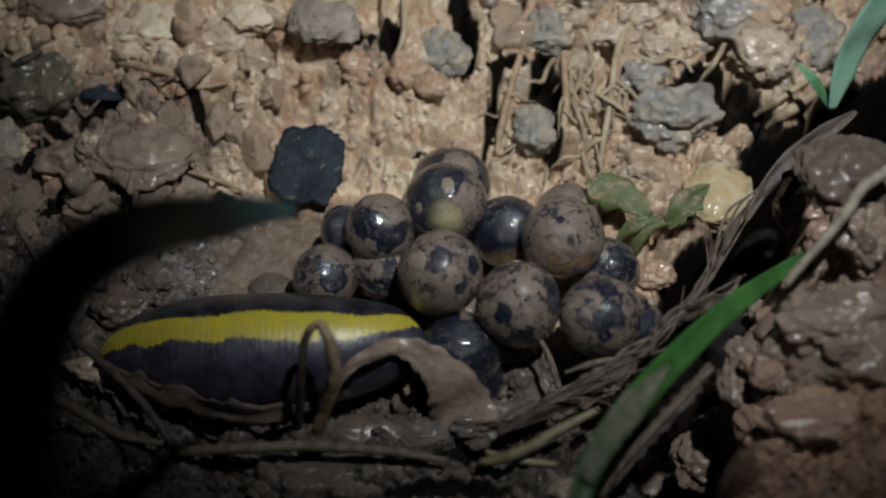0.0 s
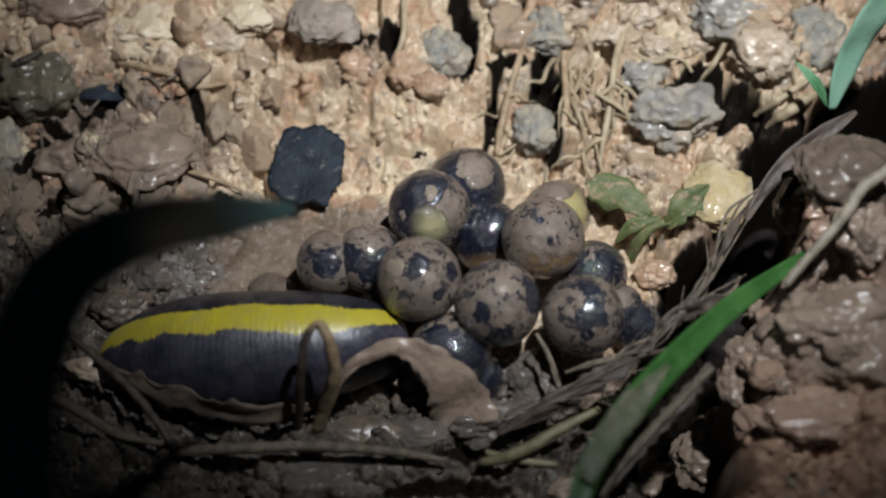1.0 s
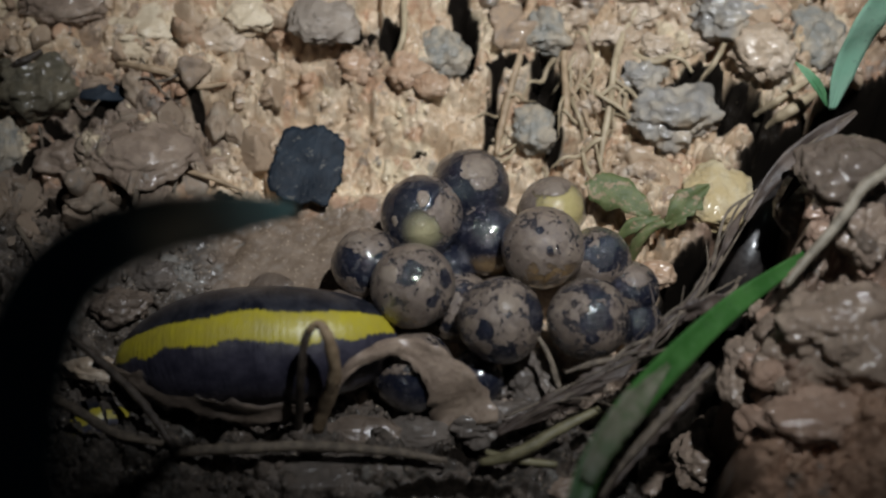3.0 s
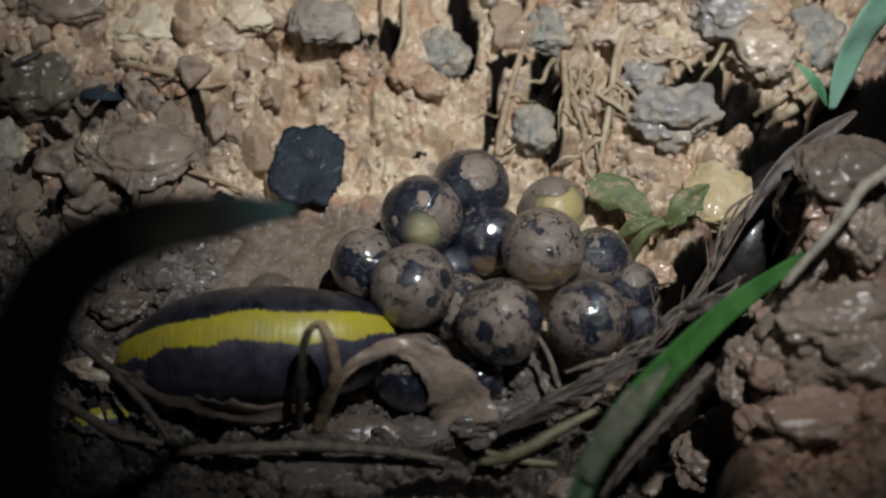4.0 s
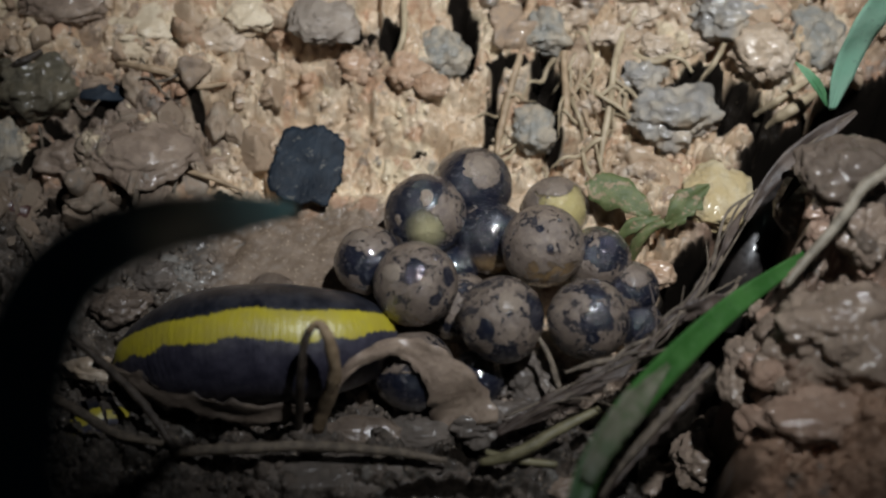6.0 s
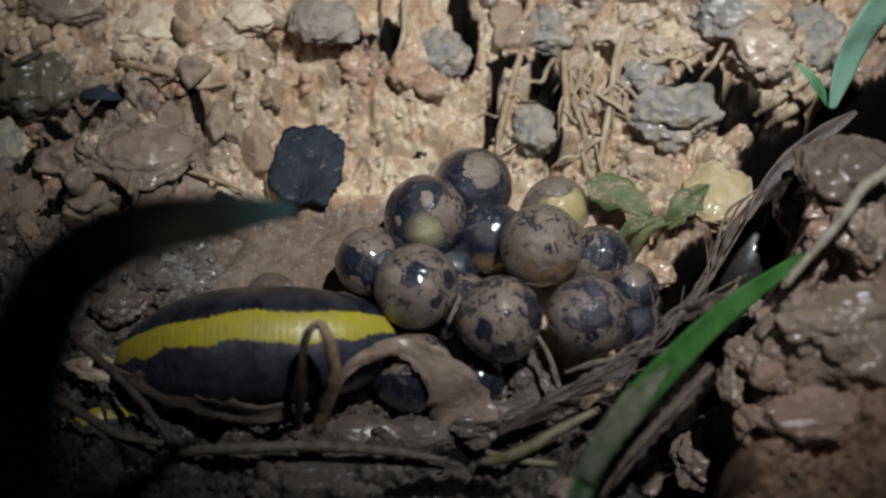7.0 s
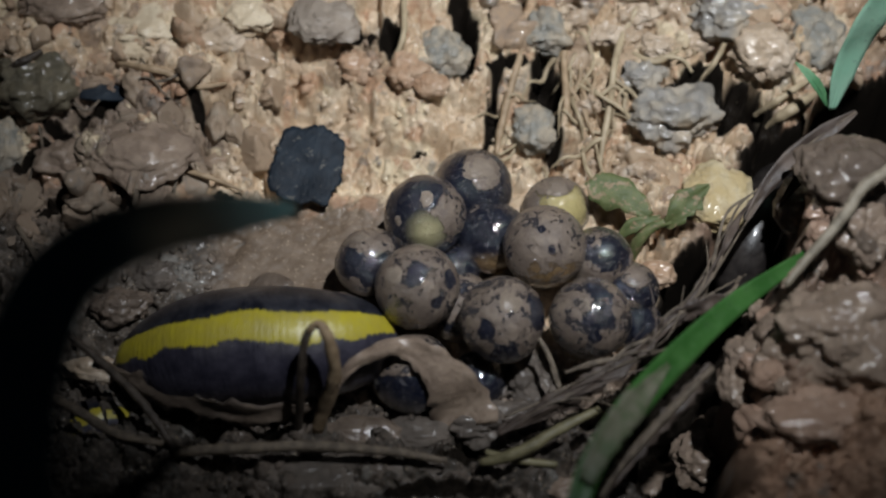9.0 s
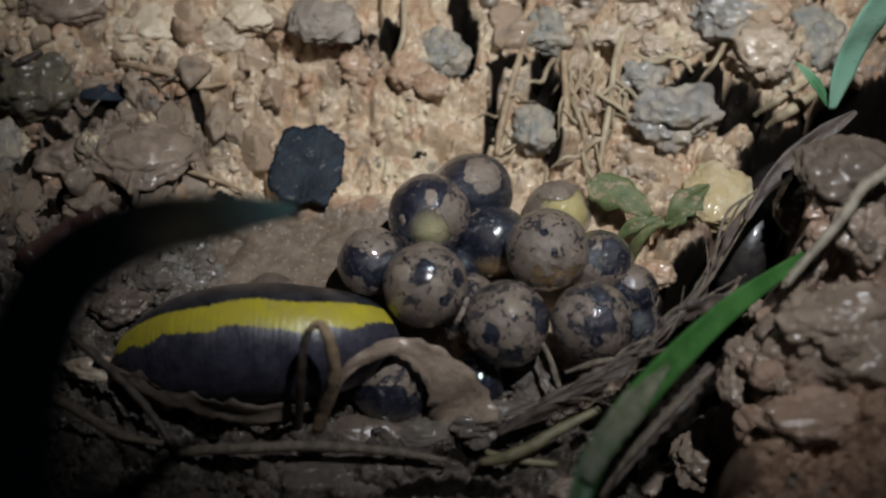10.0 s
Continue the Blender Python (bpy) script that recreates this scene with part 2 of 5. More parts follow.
def egg_material(name, seed, cover, bare=(), muddy=(), yolk=(), specks=0.6, tint=(0.46, 0.41, 0.23), amber=0.0):
    """A wet membrane, dark with the embryo or pale with yolk, under a film of mud.
    cover: how much of it the mud hides; bare, muddy, yolk: (direction, size) of patches; amber: an ochre underside."""
    n = Nodes(name)
    p = n.coords(True, (seed * 13.7, seed * 5.1, seed * 2.3))
    broad, mid, fine = n.noise(p, 3.2, 3, 0.55, 0.4), n.noise(p, 1.0, 5, 0.68, 0.5), n.noise(p, 0.3, 4, 0.65)
    streak = n.noise(n.coords(True, (seed * 3.1, seed * 17.0, 4.0)), 0.8, 6, 0.72, 1.2)
    way = n.add("ShaderNodeVectorMath", operation="NORMALIZE")
    n.put(way.inputs[0], n.coords(True))

    uneven = n.calc("SUBTRACT", n.calc("ADD", n.calc("MULTIPLY", broad, 0.5), n.calc("MULTIPLY", mid, 0.5)), 0.5)

    def patch(to, size, soft=0.35, ragged=2.2):
        dot = n.add("ShaderNodeVectorMath", operation="DOT_PRODUCT")
        n.put(dot.inputs[0], way.outputs[0])
        dot.inputs[1].default_value = Vector(to).normalized()
        off = n.calc("DIVIDE", n.calc("ARCCOSINE", dot.outputs["Value"]), size)
        return n.ease(n.calc("ADD", off, n.calc("MULTIPLY", uneven, ragged)), 1 + soft, 1 - soft)

    skin = n.mix(n.ease(streak, 0.53, 0.64, 0, 0.8), (0.009, 0.011, 0.021), (0.085, 0.08, 0.082))
    for to, size in yolk:
        skin = n.mix(n.calc("MULTIPLY", patch(to, size, 0.75, 0.6), 0.92), skin, n.mix(mid, tint, tuple(0.7 * v for v in tint)))
    if amber:
        skin = n.mix(patch((0, -0.95, -0.35), 1.5 * amber, 0.4, 0.6), skin, n.mix(mid, (0.30, 0.19, 0.085), (0.20, 0.125, 0.06)))
    amount = n.calc("ADD", n.calc("MULTIPLY", broad, 0.62), n.calc("MULTIPLY", mid, 0.30))
    for to, size in muddy:
        amount = n.calc("ADD", amount, n.calc("MULTIPLY", patch(to, size), 0.30))
    for to, size in bare:
        amount = n.calc("SUBTRACT", amount, n.calc("MULTIPLY", patch(to, size), 0.30))
    for to, size in yolk:
        amount = n.calc("SUBTRACT", amount, n.calc("MULTIPLY", patch(to, size, 0.5, 1.2), 0.26))
    if amber:
        amount = n.calc("SUBTRACT", amount, n.calc("MULTIPLY", patch((0, -0.95, -0.35), 1.5 * amber, 0.4, 0.8), 0.13))
    edge = 0.46 + (0.5 - cover) * 0.36
    amount = n.calc("ADD", amount, n.calc("MULTIPLY", n.calc("SUBTRACT", fine, 0.5), 0.12))
    film = n.ease(amount, edge - 0.026, edge + 0.024)
    dots = n.noise(n.coords(True, (seed * 6.1, 1.0, seed)), 0.75, 4, 0.62, 0.7)
    flock = n.calc("ADD", n.calc("SUBTRACT", n.noise(n.coords(True, (seed * 4.4, seed, 2.0)), 1.9, 2, 0.5), 0.5), n.calc("MULTIPLY", n.calc("SUBTRACT", broad, 0.5), -0.5))
    hole = n.ease(n.calc("ADD", dots, n.calc("MULTIPLY", flock, 0.75)), 0.69 - 0.13 * specks, 0.73 - 0.13 * specks)
    film = n.calc("MULTIPLY", film, n.calc("SUBTRACT", 1.0, hole))
    tone = n.mix(n.ease(mid, 0.3, 0.7), (0.148, 0.112, 0.089), (0.207, 0.159, 0.124))
    pale = n.noise(n.coords(True, (seed * 7.1, 2.0, seed * 4.0)), 2.2, 4, 0.6)
    tone = n.mix(n.ease(pale, 0.50, 0.68, 0, 0.7), tone, (0.272, 0.211, 0.161))
    tone = n.mix(n.ease(streak, 0.58, 0.70, 0, 0.5), tone, (0.085, 0.066, 0.054))
    tone = n.mix(n.ease(fine, 0.60, 0.75, 0, 0.35), tone, (0.10, 0.075, 0.058))
    smear = n.noise(n.coords(True, (seed * 2.1, 8.0, seed * 9.0)), 1.3, 6, 0.75)
    thin = n.calc("ADD", n.ease(amount, edge - 0.05, edge, 0, 0.25), n.ease(smear, 0.56, 0.70, 0, 0.3))
    for to, size in yolk:
        thin = n.calc("MULTIPLY", thin, n.calc("SUBTRACT", 1.0, n.calc("MULTIPLY", patch(to, size, 0.5, 0.8), 0.8)))
    tone = n.mix(n.ease(smear, 0.44, 0.66, 0, 0.55), tone, (0.082, 0.062, 0.052))
    c = n.mix(film, n.mix(thin, skin, (0.125, 0.105, 0.092)), tone)
    grit = n.noise(n.coords(True, (seed * 1.7, 5.0, seed * 3.0)), 0.35, 3, 0.6)
    c = n.mix(n.ease(grit, 0.67, 0.71, 0, 0.8), c, (0.30, 0.24, 0.18))
    rough = n.calc("ADD", n.calc("MULTIPLY", film, n.ease(mid, 0.3, 0.7, 0.18, 0.34)), 0.12)
    height_map = n.calc("ADD", n.calc("MULTIPLY", film, 0.8), n.calc("ADD", n.calc("MULTIPLY", streak, -0.7), n.calc("ADD", n.calc("MULTIPLY", fine, 0.6), n.calc("MULTIPLY", mid, 0.5))))
    relief = n.bump(height_map, 0.20, 1.0)
    wet = n.bump(n.calc("ADD", n.noise(p, 0.8, 2, 0.5), n.calc("MULTIPLY", film, 0.45)), 0.12, 1.0)
    return n.done(c, rough, relief, 0.5, n.ease(film, 0, 1, 1.0, 0.55), wet, 0.06, Coat_IOR=1.75)


# ---- builders ----
def to_mesh(name, bm, material, smooth=True):
    bmesh.ops.scale(bm, vec=(MM, MM, MM), verts=bm.verts)
    me = bpy.data.meshes.new(name)
    bm.to_mesh(me)
    bm.free()
    me.materials.append(material)
    if smooth:
        me.polygons.foreach_set("use_smooth", [True] * len(me.polygons))
    return me


def thing(name, bm, material, at, label, category, group="", kind=""):
    ob = new(name, to_mesh(name, bm, material))
    ob.location = Vector(at) * MM
    return tagged(ob, label, category, group, kind)


def part(name, bm, material, parent, label="", at=(0, 0, 0)):
    ob = new(name, to_mesh(name, bm, material))
    ob.parent = parent
    ob.location = Vector(at) * MM
    return tagged(ob, label)


def smooth_line(points, n):
    """n + 1 points of a Catmull-Rom line through the given ones."""
    p = [Vector(q) for q in points]
    p = [2 * p[0] - p[1]] + p + [2 * p[-1] - p[-2]]
    out = []
    for k in range(n + 1):
        u = k / n * (len(p) - 3)
        i = min(int(u), len(p) - 4)
        u -= i
        a, b, c, d = p[i:i + 4]
        out.append(0.5 * ((2 * b) + (c - a) * u + (2 * a - 5 * b + 4 * c - d) * u * u + (3 * b - a - 3 * c + d) * u ** 3))
    return out


def spread(values, u):
    x = u * (len(values) - 1)
    i = min(int(x), len(values) - 2)
    return values[i] + (values[i + 1] - values[i]) * (x - i)


def tube(line, radii, sides=10, rough=0.12, seed=0, flat=1.0):
    """A closed, slightly knobbly tube along line (relative to its first point)."""
    bm, rings, side = bmesh.new(), [], None
    o = line[0].copy()
    for k, q in enumerate(line):
        t = (line[min(k + 1, len(line) - 1)] - line[max(k - 1, 0)]).normalized()
        side = t.orthogonal().normalized() if side is None else (side - t * side.dot(t)).normalized()
        other = t.cross(side)
        r = spread(radii, k / (len(line) - 1))
        ring = []
        for j in range(sides):
            a = 2 * math.pi * j / sides
            w = side * math.cos(a) + other * math.sin(a) * flat
            g = 1 + rough * 2 * noise.noise((q + w * r) * 0.9 + Vector((seed * 9.1, 0, 0)))
            ring.append(bm.verts.new(q - o + w * r * g))
        rings.append(ring)
    for a, b in zip(rings, rings[1:]):
        for j in range(sides):
            bm.faces.new((a[j], a[(j + 1) % sides], b[(j + 1) % sides], b[j]))
    bm.faces.new(rings[0][::-1])
    bm.faces.new(rings[-1])
    return bm


def blade(line, widths, up, thick=0.18, fold=0.25, wave=0.0, seed=0, twist=(0, 0), ragged=0.0):
    """A leaf blade with thickness, folded along its midrib. up: the side that its face looks to."""
    bm, rows = bmesh.new(), []
    o, up, n = line[0].copy(), Vector(up).normalized(), len(line) - 1
    for k, q in enumerate(line):
        t = (line[min(k + 1, n)] - line[max(k - 1, 0)]).normalized()
        across = t.cross(up).normalized()
        face = across.cross(t)
        turn = Matrix.Rotation(radians(spread(twist, k / n)), 3, t)
        across, face = turn @ across, turn @ face
        w = spread(widths, k / n) * 0.5
        top, low = [], []
        for s in (-1, -0.66, -0.33, 0, 0.33, 0.66, 1):
            rag = 1 + ragged * noise.noise(Vector((k * 0.35, s * 3, seed * 3.3))) if abs(s) == 1 else 1
            lift = fold * w * abs(s) + wave * noise.noise(Vector((k * 0.12, s, seed * 7.7)))
            v = q - o + across * (w * s * rag) + face * lift
            e = thick * (1 - 0.7 * abs(s)) * min(1, w)
            top.append(bm.verts.new(v + face * e * 0.5))
            low.append(bm.verts.new(v - face * e * 0.5))
        rows.append(top + low[::-1])
    m = len(rows[0])
    for a, b in zip(rows, rows[1:]):
        for j in range(m):
            bm.faces.new((a[j], b[j], b[(j + 1) % m], a[(j + 1) % m]))
    bm.faces.new(rows[0])
    bm.faces.new(rows[-1][::-1])
    bmesh.ops.recalc_face_normals(bm, faces=bm.faces)
    return bm


def lump(size, seed, detail=5, rough=0.28, knobs=0.25, grain=0.035):
    """An uneven clod of size (x, y, z) in full, centred."""
    bm = bmesh.new()
    bmesh.ops.create_icosphere(bm, subdivisions=detail, radius=1)
    o = Vector((seed * 5.31, seed * 2.17, seed * 8.93))
    mean = (size[0] * size[1] * size[2]) ** (1 / 3)
    for v in bm.verts:
        p = v.co.copy()
        g = 1 + rough * noise.fractal(p * 1.1 + o, 0.8, 2.1, 5)
        d = noise.voronoi(p * 2.3 + o)[0]
        g += knobs * (0.35 - d[0])
        d = noise.voronoi(p * mean * 0.45 + o)[0]
        g += knobs * 0.35 * (0.35 - d[0])
        g += grain * (noise.fractal(p * mean * 0.55 + o, 0.7, 2.2, 4) + 0.5 * abs(noise.noise(p * mean * 0.9 - o)))
        v.co = Vector((p.x * size[0], p.y * size[1], p.z * size[2])) * 0.5 * g
    return bm


# ---- soil surface, in millimetres ----
def rand2(i, j, s):
    h = (i.astype(np.int64) * 374761393 + j.astype(np.int64) * 668265263 + s * 974634777) & 0xFFFFFFFF
    h = ((h ^ (h >> 13)) * 1274126177) & 0xFFFFFFFF
    h = ((h ^ (h >> 16)) * 2246822519) & 0xFFFFFFFF
    return ((h ^ (h >> 15)) & 0xFFFFFF) / 16777216.0


def soft_noise(x, y, s):
    i, j = np.floor(x), np.floor(y)
    u, v = x - i, y - j
    u, v = u * u * (3 - 2 * u), v * v * (3 - 2 * v)
    a, b = rand2(i, j, s), rand2(i + 1, j, s)
    c, d = rand2(i, j + 1, s), rand2(i + 1, j + 1, s)
    return (a + (b - a) * u) * (1 - v) + (c + (d - c) * u) * v - 0.5


def rough_noise(x, y, size, octaves, s):
    total, amp = 0.0, 1.0
    for k in range(octaves):
        total = total + amp * soft_noise(x / size + 7.3 * k, y / size - 3.1 * k, s + k)
        size, amp = size * 0.5, amp * 0.52
    return total


def crumbs(x, y, size, s):
    """Rounded crumbs on a jittered lattice: 0 in the joints, up to 1 on a crumb."""
    x, y = x / size, y / size
    i, j = np.floor(x), np.floor(y)
    best = np.zeros_like(x)
    for di in (-1, 0, 1):
        for dj in (-1, 0, 1):
            a, b = i + di, j + dj
            cx, cy = a + rand2(a, b, s), b + rand2(a, b, s + 1)
            r = 0.35 + 0.45 * rand2(a, b, s + 2)
            d2 = ((x - cx) ** 2 + (y - cy) ** 2) / (r * r)
            best = np.maximum(best, np.sqrt(np.maximum(0, 1 - d2)) * r)
    return best


def step(a, b, v):
    t = np.clip((v - a) / (b - a), 0, 1)
    return t * t * (3 - 2 * t)


# hollows and cracks: x, y, half length, half width, turn in degrees, depth
# the last two stand in for dark shade on the mud before the eggs
HOLLOWS = [(2.4, 33.6, 1.5, 5.0, 0, 16.0), (13.6, 26.4, 1.3, 5.0, 8, 15.0), (6.2, 23.9, 0.5, 5.0, -8, 7.0), (-6.9, 31.3, 1.0, 2.6, 10, 9.0), (-11.6, 32.5, 2.6, 1.0, 20, 7.0), (-44.0, 22.2, 2.2, 1.2, 10, 8.0), (-49.6, 15.9, 3.6, 0.9, 38, 7.0), (-48.1, 19.4, 1.6, 0.9, -10, 7.0), (-31.2, 21.4, 0.7, 3.4, 32, 7.0), (-34.3, 20.7, 1.4, 0.7, -20, 6.0), (-27.0, 9.6, 3.2, 0.5, -14, 6.0), (-47.6, 9.5, 2.4, 0.6, 30, 6.0), (-38.3, 28.4, 1.5, 0.5, 0, 6.0), (-2.8, 18.3, 0.7, 0.4, 0, 4.0), (36.4, 22.5, 6.0, 2.6, -35, 9.0), (32.3, 25.3, 2.6, 1.8, 0, 7.0), (8.4, 28.5, 2.4, 0.6, 0, 8.0), (24.0, 25.8, 1.4, 1.6, 0, 7.0), (5.5, -23.8, 6.0, 1.5, 14, 6.0), (0.2, -30.5, 5.0, 1.4, 4, 5.0)]
# soft rises: x, y, radius, height
RISES = [(-37.9, 14.5, 8.0, 3.0), (-16.5, 34.1, 5.0, 2.0), (-51.7, 25.3, 6.0, 3.0), (41.6, 29.8, 5.0, 3.0), (45.3, 2.1, 10.0, 3.5), (43.1, -10.9, 10.0, 4.0), (38.4, -27.5, 10.0, 3.0)]


def height(x, y):
    x, y = np.asarray(x, float), np.asarray(y, float)
    wx = x + 2.2 * rough_noise(x, y, 9.0, 3, 11)
    wy = y + 2.2 * rough_noise(x, y, 9.0, 3, 21)
    bank = np.maximum(0, y - 14)
    z = 0.30 * bank * step(0, 14, bank)
    z = np.minimum(z, 40 + 0.02 * bank)
    z = z + 3.0 * step(-18, -45, wx) * step(-5, 20, y)
    z = z - 4.0 * step(-2, -12, y) * (1 - step(-14, -26, y)) + 1.5 * step(-18, -30, y)
    # the gap beside the nest and the clay mound beyond it
    far = np.interp(wy, [-19.0, -7.5, -1.1, 6.3, 11.7, 16.4, 21.9, 28.3, 60.0], [21.8, 25.3, 27.0, 34.6, 35.3, 37.6, 46.5, 56.7, 95.0])
    near = np.interp(wy, [-31.6, -23.9, -19.8, -14.0, -0.3, 5.0, 7.2, 7.8, 24.0, 30.0], [29.2, 32.6, 30.7, 33.6, 39.8, 40.9, 45.9, 51.8, 75.0, 120.0])
    gap = step(0.0, 2.5, wx - far) * (1 - step(-3.0, 1.0, wx - near))
    mound = step(-2.0, 2.5, wx - near)
    z = z * (1 - mound * step(60, 40, y)) - 26.0 * gap * step(70, 45, y)
    z = z + mound * step(60, 35, y) * (9.0 + 3.0 * step(0, 14, wx - near))
    ragged = 0.55 * rough_noise(x, y, 3.2, 2, 97)
    for (hx, hy, a, b, turn, depth) in HOLLOWS:
        c, s = math.cos(math.radians(turn)), math.sin(math.radians(turn))
        u, v = (wx - hx) * c + (wy - hy) * s, (wy - hy) * c - (wx - hx) * s
        z = z - 0.28 * depth * step(1.16, 0.40, np.sqrt((u / a) ** 2 + (v / b) ** 2) + ragged)
    for (hx, hy, r, h) in RISES:
        q = ((wx - hx) ** 2 + (wy - hy) ** 2) / (r * r)
        z = z + h * np.sqrt(np.maximum(0, 1 - q))
    # bare wet floor of the nest is smoother than the crumbled bank
    nest = np.exp(-((((x + 9) / 30) ** 2 + ((y - 0.5) / 13) ** 2) ** 2))
    lively = 1 - 0.97 * nest
    z = z + lively * (3.2 * rough_noise(wx, wy, 14.0, 3, 31) + 2.0 * rough_noise(x, y, 4.5, 5, 41))
    z = z + lively * (2.9 * crumbs(wx, wy, 5.0, 51) + 1.6 * crumbs(x + 0.4 * wx, y + 0.4 * wy, 2.9, 61) + 0.95 * crumbs(x, y, 1.25, 71) + 0.55 * crumbs(x + 0.3 * wy, y, 0.72, 73) - 0.9 * np.maximum(0, 0.12 - np.abs(rough_noise(x, y, 2.2, 3, 77))) / 0.12)
    pits = rough_noise(wx * 1.1, wy * 0.8, 3.6, 3, 91)
    z = z - lively * (3.4 + 3.0 * step(8, 30, x)) * step(0.25, 0.42, pits) * step(-30, 10, y)
    return z + 0.12 * rough_noise(x, y, 0.9, 2, 81)


def painted_shade(x, y):
    """Where the shade of the gap and the deep hollows is painted black, 0 to 1."""
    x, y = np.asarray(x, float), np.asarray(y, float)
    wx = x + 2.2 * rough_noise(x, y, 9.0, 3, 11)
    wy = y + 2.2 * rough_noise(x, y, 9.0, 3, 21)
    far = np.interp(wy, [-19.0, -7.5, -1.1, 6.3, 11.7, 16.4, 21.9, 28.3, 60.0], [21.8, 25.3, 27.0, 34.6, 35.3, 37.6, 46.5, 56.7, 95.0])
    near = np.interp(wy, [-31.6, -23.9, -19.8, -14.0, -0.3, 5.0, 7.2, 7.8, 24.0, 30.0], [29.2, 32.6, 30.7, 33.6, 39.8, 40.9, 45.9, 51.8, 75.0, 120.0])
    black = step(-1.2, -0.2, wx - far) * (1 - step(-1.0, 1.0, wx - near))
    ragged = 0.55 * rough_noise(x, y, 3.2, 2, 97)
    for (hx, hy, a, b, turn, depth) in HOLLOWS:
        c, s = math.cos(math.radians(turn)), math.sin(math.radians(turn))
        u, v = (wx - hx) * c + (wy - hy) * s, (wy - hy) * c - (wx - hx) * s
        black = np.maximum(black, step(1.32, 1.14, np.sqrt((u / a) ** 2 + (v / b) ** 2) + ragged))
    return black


def ground():
    fine_x, fine_y = np.arange(-62, 64.01, 0.2), np.arange(-42, 62.01, 0.2)
    out = 0.2 * 1.42 ** np.arange(1, 18)
    out = np.cumsum(out)
    xs = np.concatenate((fine_x[0] - out[::-1], fine_x, fine_x[-1] + out))
    ys = np.concatenate((fine_y[0] - out[::-1], fine_y, fine_y[-1] + out))
    gx, gy = np.meshgrid(xs, ys)
    z = height(gx, gy)
    away = np.clip((np.hypot(gx, gy - 10) - 120) / 300, 0, 1)
    z = z * (1 - away) + 12 * away
    n, m = len(xs), len(ys)
    co = np.stack((gx, gy, z), -1).reshape(-1, 3) * MM
    i = (np.arange(m - 1)[:, None] * n + np.arange(n - 1)[None, :]).ravel()
    quads = np.stack((i, i + 1, i + n + 1, i + n), -1)
    me = bpy.data.meshes.new("ground")
    me.vertices.add(len(co))
    me.vertices.foreach_set("co", co.ravel())
    me.loops.add(quads.size)
    me.loops.foreach_set("vertex_index", quads.ravel())
    me.polygons.add(len(quads))
    me.polygons.foreach_set("loop_start", np.arange(0, quads.size, 4))
    me.polygons.foreach_set("use_smooth", np.ones(len(quads), bool))
    me.update(calc_edges=True)
    me.attributes.new("painted_shade", "FLOAT", "POINT").data.foreach_set("value", painted_shade(gx, gy).ravel().astype(np.float32))
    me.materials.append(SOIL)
    return tagged(new("ground", me), "wet crumbled orange-tan clay soil with cracks and hollows", "soil", kind="structure")


soil = ground()


def loose_crumbs():
    """Small crumbs strewn over the bank, one mesh."""
    rng = np.random.default_rng(4)
    bm = bmesh.new()
    bmesh.ops.create_icosphere(bm, subdivisions=2, radius=1)
    base = np.array([v.co[:] for v in bm.verts])
    faces = np.array([[v.index for v in f.verts] for f in bm.faces])
    bm.free()
    count = 3400
    x, y = rng.uniform(-58, 60, count), rng.uniform(-34, 56, count)
    keep = ~((np.abs(x - 2) < 30) & (y > -16) & (y < 14))
    x, y = x[keep], y[keep]
    size = rng.uniform(0.22, 0.5, len(x)) * (1 + 1.6 * rng.random(len(x)) ** 6)
    z = height(x, y)
    k = (z > -6) & (painted_shade(x, y) < 0.2)
    x, y, z, size = x[k], y[k], z[k], size[k]
    co, idx = [], []
    for j in range(len(x)):
        g = 1 + 0.45 * np.sin(base @ rng.normal(0, 2.6, (3, 3))).sum(1) / 3
        cut = rng.normal(0, 1, (3, 3))
        for c in cut / np.linalg.norm(cut, axis=1)[:, None]:
            g = np.minimum(g, 0.62 / np.maximum(0.3, base @ c))
        co.append(base * g[:, None] * size[j] * rng.uniform(0.7, 1.2, 3) + (x[j], y[j], z[j] + 0.12 * size[j]))
        idx.append(faces + j * len(base))
    me = bpy.data.meshes.new("soil_crumbs")
    me.from_pydata((np.concatenate(co) * MM).tolist(), [], np.concatenate(idx).tolist())
    me.polygons.foreach_set("use_smooth", [True] * len(me.polygons))
    me.materials.append(CRUMB)
    return tagged(new("soil_crumbs", me), "small loose crumbs of tan clay strewn over the soil", "soil crumbs", kind="stuff")


loose_crumbs()


